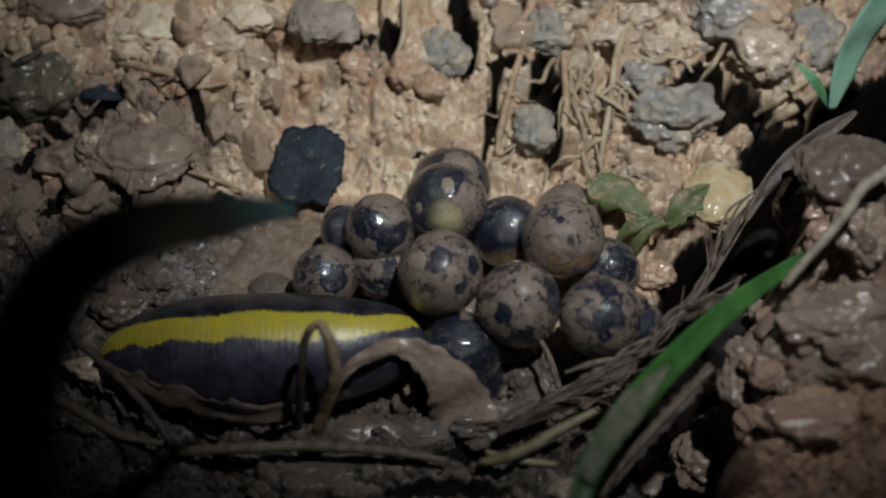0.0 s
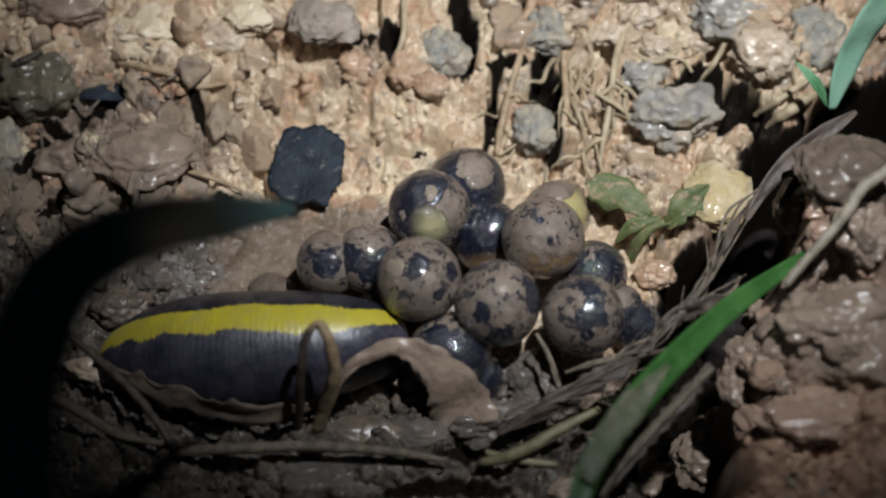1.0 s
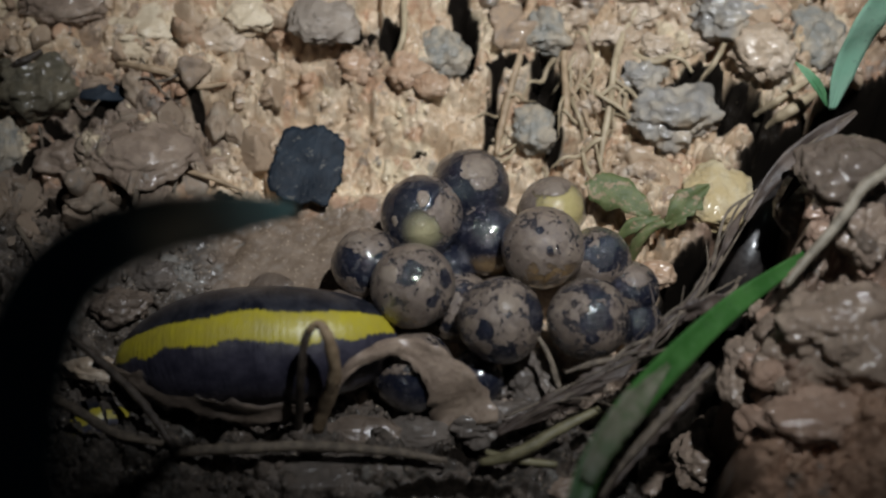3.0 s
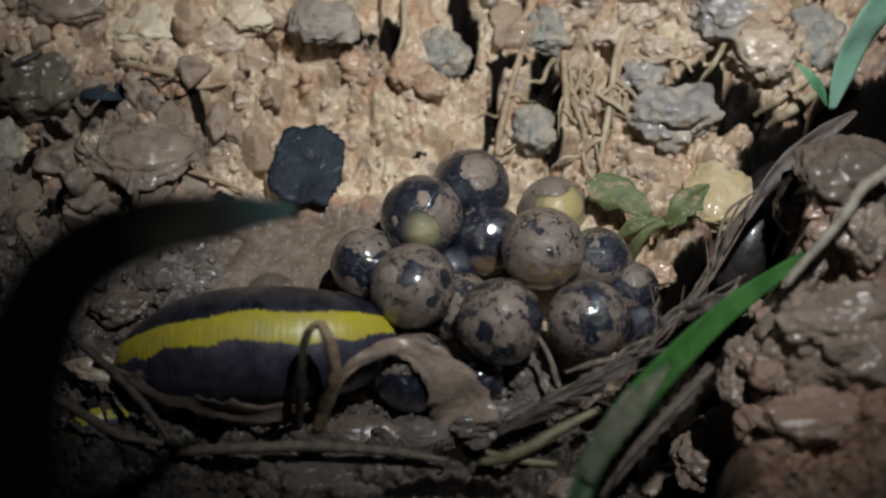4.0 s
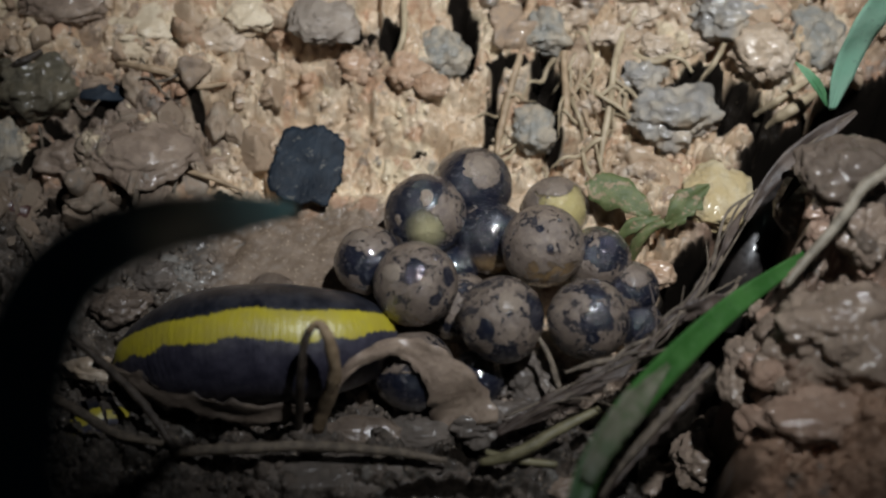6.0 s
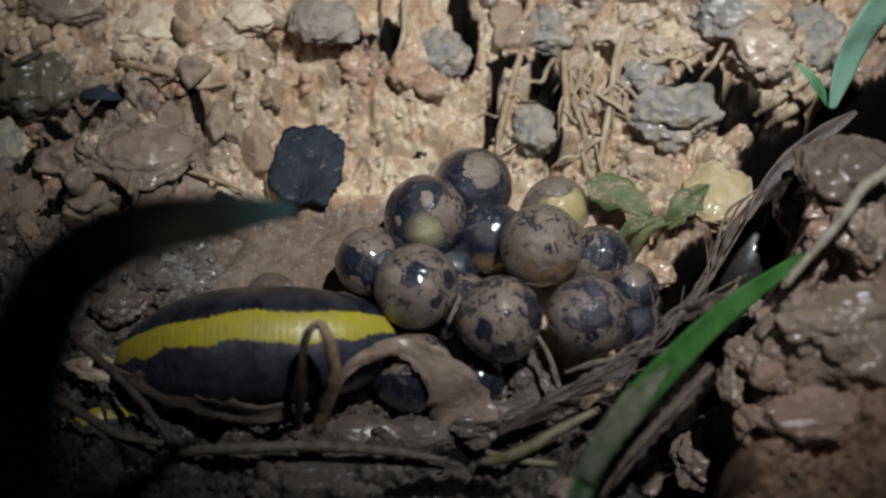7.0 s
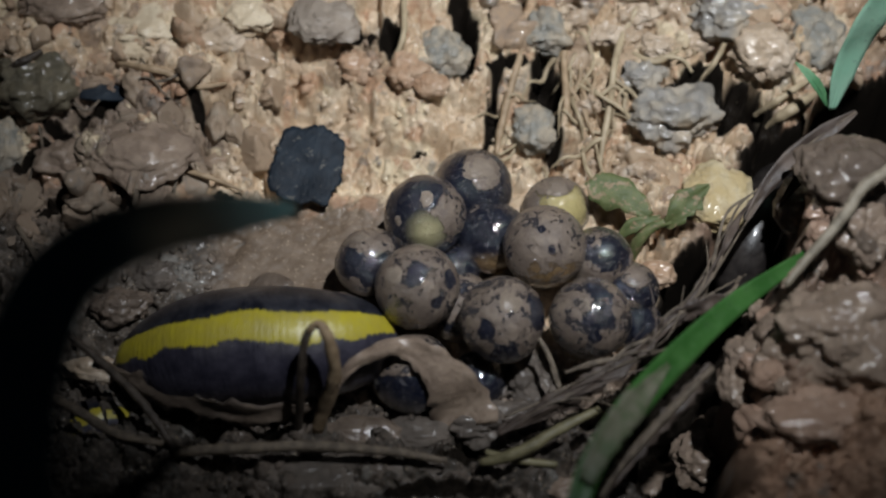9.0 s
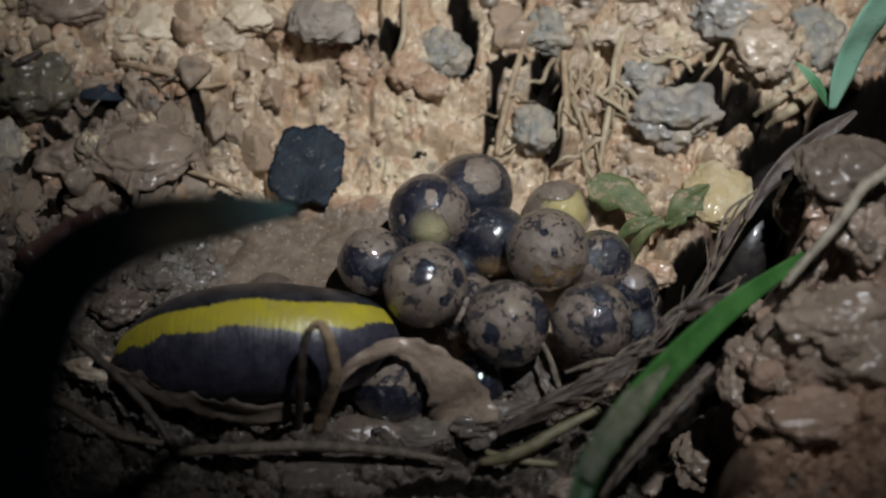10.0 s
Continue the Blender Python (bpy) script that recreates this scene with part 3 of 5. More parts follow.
def clod_mix_material():
    """Clay of many tones; each clod of the heap has its own."""
    n = Nodes("mixed_clay")
    p = n.coords(False)
    pick = n.random()
    ramp = n.add("ShaderNodeValToRGB")
    ramp.color_ramp.interpolation = "CONSTANT"
    tones = ((0.44, 0.30, 0.19), (0.58, 0.47, 0.35), (0.46, 0.27, 0.16), (0.30, 0.22, 0.16), (0.62, 0.52, 0.41), (0.26, 0.245, 0.22), (0.50, 0.37, 0.25), (0.22, 0.155, 0.11))
    while len(ramp.color_ramp.elements) < len(tones):
        ramp.color_ramp.elements.new(0.5)
    for k, tone in enumerate(tones):
        ramp.color_ramp.elements[k].position = k / len(tones)
        ramp.color_ramp.elements[k].color = (*tone, 1)
    n.put(ramp.inputs[0], pick)
    mid, fine = n.noise(p, 1.8, 5, 0.65), n.noise(p, 0.4, 4, 0.7)
    c = n.mix(n.ease(mid, 0.34, 0.56, 0, 0.85), ramp.outputs[0], (0.43, 0.30, 0.195))
    c = n.mix(n.ease(fine, 0.58, 0.76, 0, 0.6), c, (0.15, 0.10, 0.065))
    x, y, _ = n.axis(p)
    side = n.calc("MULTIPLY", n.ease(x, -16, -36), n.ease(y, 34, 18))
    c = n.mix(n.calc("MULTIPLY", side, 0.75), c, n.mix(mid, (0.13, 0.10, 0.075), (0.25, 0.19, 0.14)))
    relief = n.bump(n.noise(p, 0.8, 7, 0.7), 0.45, 1.0)
    film = n.bump(n.noise(p, 0.9, 4, 0.55), 0.14, 1.0)
    damp = n.noise(n.coords(False, (5.0, 91.0, 3.0)), 6.0, 3)
    return n.done(c, n.ease(damp, 0.35, 0.65, 0.34, 0.72), relief, 0.5, n.ease(damp, 0.66, 0.40, 0.05, 0.7), film, 0.17)


def broken_clods(bank):
    """Broken clods of the bank, sunk into it at all angles."""
    rng = np.random.default_rng(11)
    bm = bmesh.new()
    bmesh.ops.create_icosphere(bm, subdivisions=4, radius=1)
    base = np.array([v.co[:] for v in bm.verts])
    faces = [[v.index for v in f.verts] for f in bm.faces]
    bm.free()
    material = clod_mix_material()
    x, y = rng.uniform(-60, 64, 1000), rng.uniform(2, 58, 1000)
    size = rng.uniform(0.7, 1.6, 1000) * (1 + 1.5 * rng.random(1000) ** 3)
    size = size * np.where((np.abs(x + 2) < 14) & (y < 32), 0.5, 1.0)
    loose = np.clip((x + 12) / 30, 0.25, 1) + 0.5 * (x < -22)
    free = ((x - 2) / 31) ** 2 + ((y + 1) / 17) ** 2 > 1.15
    free &= (rng.random(1000) < loose) & (np.maximum(painted_shade(x, y), np.maximum(painted_shade(x + 1.2, y - 1.2), painted_shade(x - 1.2, y - 2.0))) < 0.05) & (height(x, y) > -3)
    free &= ~((np.abs(x + 16) < 7) & (np.abs(y - 13) < 8)) & ~((x > 36) & (y < 22))
    for j in np.flatnonzero(free):
        g = np.ones(len(base))
        for f, a in ((1.6, 0.20), (3.2, 0.13), (6.5, 0.075), (12, 0.045), (22, 0.02)):
            for _ in range(2):
                g += a * np.sin(base @ rng.normal(0, f, 3) + rng.uniform(0, 6.3))
        cut = rng.normal(0, 1, (4, 3))
        for c in cut / np.linalg.norm(cut, axis=1)[:, None]:
            g = np.minimum(g, 0.68 / np.maximum(0.3, base @ c))
        me = bpy.data.meshes.new("clod")
        me.from_pydata((base * g[:, None] * size[j] * rng.uniform(0.7, 1.25, 3) * MM).tolist(), [], faces)
        me.polygons.foreach_set("use_smooth", [True] * len(me.polygons))
        me.materials.append(material)
        ob = new("clod", me)
        ob.parent = bank
        ob.location = Vector((x[j], y[j], float(height(x[j], y[j])) - 0.22 * size[j])) * MM


broken_clods(soil)


def clod(at, size, material, seed, label, name="clod", rough=0.28, knobs=0.3, turn=(0, 0, 0), group="", detail=5):
    knobs *= 0.6
    ob = thing(name, lump(size, seed, detail, rough, knobs), material, at, label, "clod" if name != "pebble" else "pebble", group)
    ob.rotation_euler = [radians(a) for a in turn]
    return ob


clod((11.7, 21.0, 2.8), (5.7, 7.2, 4.5), GREY, 1, "blue-grey clay clod pressed into the tan soil", "clod", 0.28, 0.30, (0, 0, 10), "grey clay clods")
clod((29.0, 21.4, 4.9), (10.9, 9.5, 7.2), DUSTED, 2, "large knobbly grey-brown clay clod on the bank", "clod", 0.42, 0.32, (0, 0, 0), "grey clay clods")
clod((0.1, 29.9, 7.0), (7.3, 7.3, 5.6), GREY, 3, "blue-grey clay clod beside an orange pebble", "clod", 0.40, 0.30, (0, 0, 0), "grey clay clods")
clod((-15.5, 32.3, 11.0), (9.2, 8.4, 4.4), DRY_BROWN, 4, "dull brown-grey clay clod high on the bank", "clod", 0.28, 0.30, (0, 0, 0), "grey clay clods")
clod((37.1, 34.0, 10.1), (10.3, 6.9, 5.3), DUSTED, 5, "pale grey clay clod high on the bank", "clod", 0.42, 0.32, (0, 0, 0), "grey clay clods")
clod((48.5, 31.8, 8.0), (8.1, 9.3, 6.5), GREY, 6, "grey clay clod behind the grass blade", "clod", 0.28, 0.30, (0, 0, 0), "grey clay clods")
clod((13.4, 33.2, 7.7), (5.9, 6.2, 4.7), GREY, 7, "grey shard of clay over a dark crack", "clod", 0.40, 0.30, (0, 0, 0), "grey clay clods")
clod((-34.5, 0.1, 0.3), (6.2, 4.3, 3.3), WET_DARK, 8, "small wet dark grey clod beside the animal", "clod", 0.28, 0.30, (0, 0, 0), "grey clay clods")
clod((-51.4, 23.9, 8.4), (10.6, 9.7, 7.4), OLIVE, 9, "dark olive mud clod on the bank", "clod", 0.40, 0.30, (0, 0, 0), "")
clod((-37.1, 13.3, 7.2), (13.1, 9.4, 4.5), MUD, 10, "smooth wet brown mud clod with glints", "clod", 0.22, 0.15, (0, 0, 0), "")
clod((40.6, 27.4, 9.9), (8.6, 8.3, 6.3), PALE, 11, "pinkish pale clay clod on the bank", "clod", 0.28, 0.45, (0, 0, 0), "")
clod((25.3, 27.2, 6.0), (6.6, 5.4, 4.1), DUSTED, 12, "pale crumbly clod among roots", "clod", 0.40, 0.32, (0, 0, 0), "")
clod((33.1, 33.1, 6.6), (8.2, 4.7, 3.6), PALE, 13, "pale crumbly clod among roots", "clod", 0.40, 0.32, (0, 0, 0), "")
clod((-1.4, 24.4, 7.4), (4.5, 3.5, 2.6), ORANGE, 14, "small rounded orange clay pebble", "pebble", 0.15, 0.10, (0, 0, 0), "")
clod((42.6, 35.8, 9.6), (5.2, 4.7, 3.6), ORANGE, 15, "rounded orange clay clod on the bank", "clod", 0.28, 0.30, (0, 0, 0), "")
clod((-4.6, 26.8, 7.4), (5.8, 5.3, 4.1), ORANGE, 16, "rounded orange clay clod on the bank", "clod", 0.28, 0.30, (0, 0, 0), "")
clod((33.5, 9.9, 3.3), (8.8, 10.3, 5.3), YELLOW_CLAY, 17, "ochre yellow clay clod beside a seedling", "clod", 0.20, 0.20, (0, 0, 0), "")
clod((-10.5, 28.6, 6.2), (6.6, 5.4, 4.1), ORANGE, 18, "rounded orange clay clod on the bank", "clod", 0.28, 0.30, (0, 0, 0), "")
clod((-28.1, 31.6, 8.4), (8.0, 6.1, 4.7), PALE, 19, "pale tan clay clod on the bank", "clod", 0.28, 0.30, (0, 0, 0), "")
clod((-38.0, 32.7, 8.6), (10.5, 9.0, 4.2), CREAM, 47, "soft cream clay clod on the bank", "clod", 0.35, 0.25)
clod((-25.0, 33.2, 10.6), (6.5, 6.0, 3.2), CREAM, 48, "soft cream clay clod on the bank", "clod", 0.35, 0.25)
clod((-48.9, 33.8, 11.5), (10.9, 5.3, 4.1), MUD, 20, "brown mud clod high on the bank", "clod", 0.28, 0.30, (0, 0, 0), "")
clod((-46.5, 13.9, 4.2), (7.7, 6.6, 5.0), MUD, 21, "brown wet mud clod on the soil", "clod", 0.40, 0.50, (0, 0, 0), "")
clod((-38.2, -4.8, 0.8), (7.4, 4.9, 3.8), DEEP_MUD, 22, "brown mud clod at the edge of the nest", "clod", 0.28, 0.30, (0, 0, 0), "")
clod((-40.2, -12.8, -0.1), (7.2, 3.4, 2.6), PALE, 23, "pale lump of clay beside the animal", "clod", 0.28, 0.30, (0, 0, 0), "")
clod((44.5, 0.6, 19.4), (11.9, 10.8, 7.7), DEEP_MUD, 30, "large smooth wet brown mud clod on the mound", "clod", 0.22, 0.35, (0, 0, 0), "")
clod((41.9, 4.2, 7.8), (6.0, 7.7, 4.8), DEEP_MUD, 31, "smooth mud clod on the mound", "clod", 0.20, 0.15, (0, 0, 0), "")
clod((32.9, -16.6, 9.7), (5.5, 4.8, 3.7), MUD, 32, "rounded wet mud lump on the mound's edge", "clod", 0.15, 0.32, (0, 0, 0), "")
clod((31.1, -20.5, 9.6), (3.6, 5.1, 2.9), MUD, 33, "rounded wet mud lump on the mound's edge", "clod", 0.15, 0.32, (0, 0, 0), "")
clod((35.5, -19.8, 9.9), (5.5, 5.7, 4.4), PINK, 34, "rounded wet mud lump on the mound's edge", "clod", 0.15, 0.32, (0, 0, 0), "")
clod((40.9, -17.3, 17.0), (12.3, 9.3, 7.1), MUD, 35, "brown wet clay clod on the mound", "clod", 0.42, 0.32, (0, 0, 0), "")
clod((37.5, -26.9, 14.6), (10.9, 6.6, 3.8), PINK, 36, "reddish wet clay slab on the mound", "clod", 0.30, 0.32, (0, 0, 0), "")
clod((39.5, -18.9, 13.5), (12.5, 9.0, 7.0), MUD, 71, "broad smooth wet mud clod on the mound", "clod", 0.24, 0.22)
clod((44.4, -19.0, 16.0), (11.0, 10.0, 6.5), MUD, 72, "broad smooth wet mud clod on the mound", "clod", 0.24, 0.22)
clod((36.7, -15.9, 12.0), (7.0, 6.5, 5.5), MUD, 73, "rounded wet mud lump on the mound", "clod", 0.18, 0.15)
clod((38.0, -25.7, 12.5), (11.0, 5.5, 4.6), PINK, 74, "reddish glossy clay lump on the mound", "clod", 0.24, 0.20)
clod((45.1, -7.1, 19.2), (6.6, 7.0, 5.3), MUD, 37, "brown crumbly mud clod on the mound", "clod", 0.40, 0.32, (0, 0, 0), "")
clod((30.4, -21.3, -6.3), (8.3, 7.6, 5.8), MUD, 38, "brown-grey wet crumb clod under the grass", "clod", 0.28, 0.50, (0, 0, 0), "")
clod((28.7, -14.6, -26.9), (8.9, 5.5, 4.2), MUD, 39, "brown wet clod under the grass", "clod", 0.28, 0.30, (0, 0, 0), "")
clod((-9.0, -21.7, 1.2), (9.2, 4.2, 2.8), DEEP_MUD, 40, "flat lump of wet brown mud before the eggs", "clod", 0.16, 0.10, (0, 0, 0), "")
clod((-2.5, -21.1, 0.4), (7.6, 4.4, 3.0), WET_DARK, 45, "flat lump of wet brown mud before the eggs", "clod", 0.16, 0.10, (0, 0, 0), "")
clod((-55.1, 16.4, 5.1), (5.7, 7.4, 4.5), GREY, 46, "blue-grey wet clod at the edge of the mud", "clod", 0.28, 0.30, (0, 0, 0), "")
clod((3.0, -17.7, -1.1), (7.1, 6.1, 4.7), WET_DARK, 41, "smooth wet brown mud lump before the eggs", "clod", 0.15, 0.10, (0, 0, 0), "")
clod((-11.3, -27.3, 2.2), (20.2, 5.8, 3.3), WET_DARK, 42, "grey-brown wet mud clod below the root", "clod", 0.28, 0.30, (0, 0, 0), "")
clod((-20.6, -1.9, 0.4), (5.4, 4.6, 2.6), DEEP_MUD, 43, "smooth wet mud rise behind the animal", "clod", 0.15, 0.08)
clod((25.6, -0.1, 0.7), (4.8, 4.3, 3.3), ORANGE, 44, "orange clay lump beside the eggs", "clod", 0.28, 0.30, (0, 0, 0), "")
clod((9.3, -13.8, -1.0), (7.9, 7.6, 5.8), WET_DARK, 50, "dark muddy lump of rotten leaf before the eggs", "clod", 0.40, 0.40, (0, 0, 0), "")
clod((6.1, -20.3, 0.7), (9.5, 6.0, 4.6), WET_DARK, 51, "dark muddy lump of rotten leaf before the eggs", "clod", 0.40, 0.40, (0, 0, 0), "")
clod((21.5, 33.7, 7.2), (5.2, 4.7, 2.7), PALE, 61, "pale wet crumbly clod among roots", "clod", 0.45, 0.50, (0, 0, 0), "")
clod((25.4, 36.5, 7.9), (6.0, 4.7, 2.7), PALE, 62, "pale wet crumbly clod among roots", "clod", 0.45, 0.50, (0, 0, 0), "")
clod((27.6, 31.0, 7.5), (4.4, 4.2, 2.4), PALE, 63, "pale wet crumbly clod among roots", "clod", 0.45, 0.50, (0, 0, 0), "")
clod((13.9, -29.0, 2.3), (6.1, 3.2, 2.4), MUD, 64, "brown wet clod before the straw", "clod", 0.28, 0.30, (0, 0, 0), "")
clod((36.8, -15.4, 10.5), (8.0, 7.1, 5.4), MUD, 65, "smooth wet mud lump on the mound", "clod", 0.15, 0.25, (0, 0, 0), "")
clod((37.7, -18.9, 9.2), (7.3, 6.4, 4.9), MUD, 66, "smooth wet mud lump on the mound", "clod", 0.15, 0.25, (0, 0, 0), "")
clod((34.2, -24.7, 9.0), (7.1, 6.9, 5.2), PINK, 67, "reddish wet clay lump on the mound", "clod", 0.20, 0.30, (0, 0, 0), "")


rng = random.Random(17)
for k in range(22):
    u, v = rng.gauss(0, 1), rng.gauss(0, 1)
    x, y = 34.3 + 2.6 * u + 0.8 * v, -17.6 + 2.6 * v
    r = rng.uniform(1.1, 2.3)
    clod((x, y, float(height(x, y)) + 0.35 * r), (2 * r, 1.8 * r, 1.7 * r), (MUD, PINK, MUD)[k % 3], 80 + k, "small rounded wet mud lump on the mound's edge", "clod", 0.18, 0.12, (0, 0, rng.uniform(0, 360)), "mud lumps on the mound", 4)
for k in range(30):
    x, y = rng.uniform(36, 50), rng.uniform(-14, 0)
    r = rng.uniform(0.5, 1.5)
    clod((x, y, float(height(x, y)) + 0.3 * r), (2 * r, 1.8 * r, 1.6 * r), (MUD, PINK, DEEP_MUD)[k % 3], 110 + k, "small crumbly wet clod on the mound", "clod", 0.3, 0.2, (0, 0, rng.uniform(0, 360)), "mud lumps on the mound", 4)


def root(points, radii, material, label, seed=1, steps=24, sides=9, rough=0.14, name="root", category="root", group="roots in the soil"):
    line = smooth_line(points, steps)
    return thing(name, tube(line, radii, sides, rough, seed), material, line[0], label, category, group)


root([(-15.8, -22.4, 3.7), (-14.8, -22.1, 13.1), (-14.1, -20.3, 18.0), (-13.4, -19.2, 19.4), (-12.4, -19.2, 19.9)], (0.5, 0.5, 0.45, 0.4, 0.3), DARK_ROOT, "dark thin root leaning over the animal", 3, 30)
root([(-13.6, -19.6, 19.4), (-12.6, -19.1, 20.2), (-11.6, -20.1, 18.8), (-11.2, -21.4, 14.2), (-12.3, -21.8, 9.0), (-13.7, -22.4, 3.7)], (0.25, 0.42, 0.62, 0.72, 0.8, 0.7), ROOT, "brown root arched up over the animal", 4, 34)
root([(-42.0, -20.9, 8.5), (-38.4, -22.6, 7.3), (-34.7, -24.3, 6.0), (-29.9, -25.1, 5.5)], (0.5, 0.6, 0.5, 0.35), GREY_ROOT, "pale brown stalk lying on dark mud", 5, 24)
root([(-28.7, -25.8, 5.0), (-21.9, -26.0, 6.1), (-13.5, -25.8, 6.3), (-5.0, -26.3, 5.9), (0.4, -26.6, 4.5)], (0.55, 0.65, 0.6, 0.5, 0.35), GREY_ROOT, "grey-brown root lying across dark mud", 6, 36)
root([(-41.6, -12.8, 8.0), (-36.7, -16.9, 7.6), (-32.5, -20.9, 7.2), (-29.3, -24.8, 5.7), (-28.3, -25.4, 4.1)], (0.4, 0.5, 0.5, 0.45, 0.4), DARK_ROOT, "dark thin root leaning beside the animal", 7, 30)
root([(4.0, -26.8, 4.3), (8.2, -26.3, 5.9), (12.4, -24.3, 7.3), (16.7, -22.1, 7.6)], (0.45, 0.7, 0.65, 0.45), OLIVE_STRAW, "olive-tan straw lying before the eggs", 9, 24)
root([(4.6, -25.4, 4.1), (8.2, -26.6, 4.5), (12.2, -26.9, 4.2)], (0.35, 0.45, 0.35), OLIVE_STRAW, "short tan straw lying on mud", 10, 24)
root([(15.8, -33.6, 10.5), (18.0, -30.7, 12.0), (21.0, -27.6, 12.9), (24.3, -24.4, 13.9), (27.8, -21.2, 15.0)], (0.4, 0.5, 0.5, 0.45, 0.3), GREY_ROOT, "grey-brown stalk beside the green blade", 11, 30)
root([(35.4, -14.0, 19.4), (38.3, -11.1, 21.4), (41.3, -8.2, 23.4), (43.6, -5.6, 25.3), (47.4, -3.1, 25.8)], (0.35, 0.55, 0.6, 0.65, 0.65), PALE_STALK, "pale knobbly straw lying on the mud mound", 12, 30)
root([(6.7, -21.2, 4.2), (11.9, -19.5, 5.7), (17.2, -17.4, 8.2), (23.1, -14.8, 10.0), (24.4, -12.1, 10.4), (29.7, -8.1, 11.9), (33.1, 0.4, 12.5), (35.9, 3.2, 13.4)], (0.12, 0.2, 0.2, 0.1), GREY_ROOT, "fibrous grey-brown stem strand along the gap", 13, 46)
root([(11.3, -19.8, 6.6), (17.6, -17.4, 7.9), (20.0, -15.5, 9.3), (25.5, -13.2, 10.0), (29.2, -8.6, 10.7), (31.9, -0.2, 12.5), (34.9, 2.5, 13.1)], (0.15, 0.25, 0.25, 0.12), GREY_ROOT, "fibrous grey-brown stem strand along the gap", 14, 46)
root([(20.7, -15.9, 8.3), (24.5, -12.8, 10.4), (28.2, -11.6, 11.3), (32.1, -10.8, 10.7)], (0.2, 0.4, 0.35, 0.2), GREY_ROOT, "frayed grey-brown root fibre beside the eggs", 60, 24)
root([(24.5, -13.1, 10.3), (27.5, -11.8, 11.1), (31.5, -9.8, 11.4), (32.9, -7.7, 11.6)], (0.2, 0.4, 0.35, 0.2), GREY_ROOT, "frayed grey-brown root fibre beside the eggs", 61, 24)
root([(9.6, -21.7, 5.5), (13.8, -20.4, 7.6), (17.7, -19.9, 7.9)], (0.2, 0.4, 0.35, 0.2), GREY_ROOT, "frayed grey-brown root fibre beside the eggs", 62, 24)
root([(13.3, -17.4, 7.3), (16.9, -16.9, 8.8), (20.0, -16.6, 9.0)], (0.2, 0.4, 0.35, 0.2), GREY_ROOT, "frayed grey-brown root fibre beside the eggs", 63, 24)
root([(10.3, -12.8, 8.0), (11.7, -15.5, 7.4), (12.8, -18.4, 5.3)], (0.25, 0.35, 0.4), GREY_ROOT, "thin curled rootlet beside an egg", 15, 14)
root([(16.0, 34.8, 8.0), (15.7, 29.4, 6.2), (15.8, 23.0, 4.8), (15.9, 19.2, -2.0)], (0.4, 0.5, 0.55, 0.3), ROOT, "tan root hanging down the bank", 17, 24)
root([(25.4, 36.3, 9.1), (23.3, 32.7, 7.4), (21.7, 26.2, 8.0), (21.3, 23.1, 5.0), (20.5, 19.5, 2.8), (19.9, 16.4, 1.2)], (0.35, 0.5, 0.48, 0.45, 0.4, 0.25), STRAW, "long pale tan root hanging down the bank", 18, 40)
root([(17.2, 26.7, 5.2), (19.9, 23.8, 6.2), (21.7, 24.4, 7.2), (23.5, 23.6, 6.0)], (0.2, 0.3, 0.28, 0.2), STRAW, "thin pale root looped across others on the bank", 90, 24)
root([(25.2, 27.5, 6.3), (27.7, 28.6, 7.9), (30.6, 28.3, 7.9), (32.0, 27.3, 6.6)], (0.2, 0.32, 0.3, 0.2), STRAW, "thin pale root arched over a hollow", 91, 24)
root([(11.1, 33.4, 7.8), (9.5, 28.3, 6.4), (8.3, 24.6, 4.2), (7.3, 21.0, 2.0), (6.9, 18.3, 0.9)], (0.35, 0.5, 0.55, 0.5, 0.3), ROOT, "clay-coated root running down the bank", 92, 36)
root([(25.6, 36.6, 9.2), (23.4, 33.9, 6.8), (22.1, 33.0, 4.5)], (0.25, 0.35, 0.3), STRAW, "thin pale root on the bank", 19, 24)
root([(17.3, 32.5, 8.2), (18.8, 28.9, 5.7), (17.8, 23.9, 4.8), (19.2, 20.0, 2.7)], (0.25, 0.25, 0.25, 0.2), ROOT, "thin tan rootlet on the bank", 20, 24)
root([(17.8, 23.9, 4.8), (20.6, 24.0, 5.7), (22.7, 22.7, 5.1)], (0.3, 0.35, 0.3), ROOT, "thin tan rootlet on the bank", 21, 24)
root([(-5.1, 36.7, 10.2), (-5.0, 30.5, 10.3), (-6.0, 28.0, 8.9), (-7.0, 26.9, 6.8)], (0.45, 0.4, 0.35, 0.2), STRAW, "pale root hanging down the bank", 23, 24)
root([(-41.6, 27.6, 8.0), (-37.6, 25.2, 9.8), (-34.4, 24.5, 9.4), (-31.1, 24.0, 7.6), (-27.5, 25.2, 6.8)], (0.25, 0.5, 0.5, 0.4, 0.2), ROOT, "brown twig lying on the soil", 24, 30)
root([(-33.5, 14.4, 3.0), (-30.8, 12.9, 4.0), (-27.7, 12.1, 3.4), (-24.8, 11.0, 2.8)], (0.2, 0.35, 0.3, 0.15), ROOT, "thin brown twig lying on the soil", 25, 24)
root([(-54.5, 23.9, 10.6), (-52.0, 24.1, 12.2), (-50.2, 26.1, 11.7)], (0.4, 0.5, 0.35), DARK_ROOT, "thin dark twig lying on the soil", 26, 24)
root([(40.2, 23.3, 2.7), (42.6, 22.7, 6.7), (47.3, 26.1, 7.2)], (0.4, 0.5, 0.4), STRAW, "short tan stalk beside the gap", 27, 24)
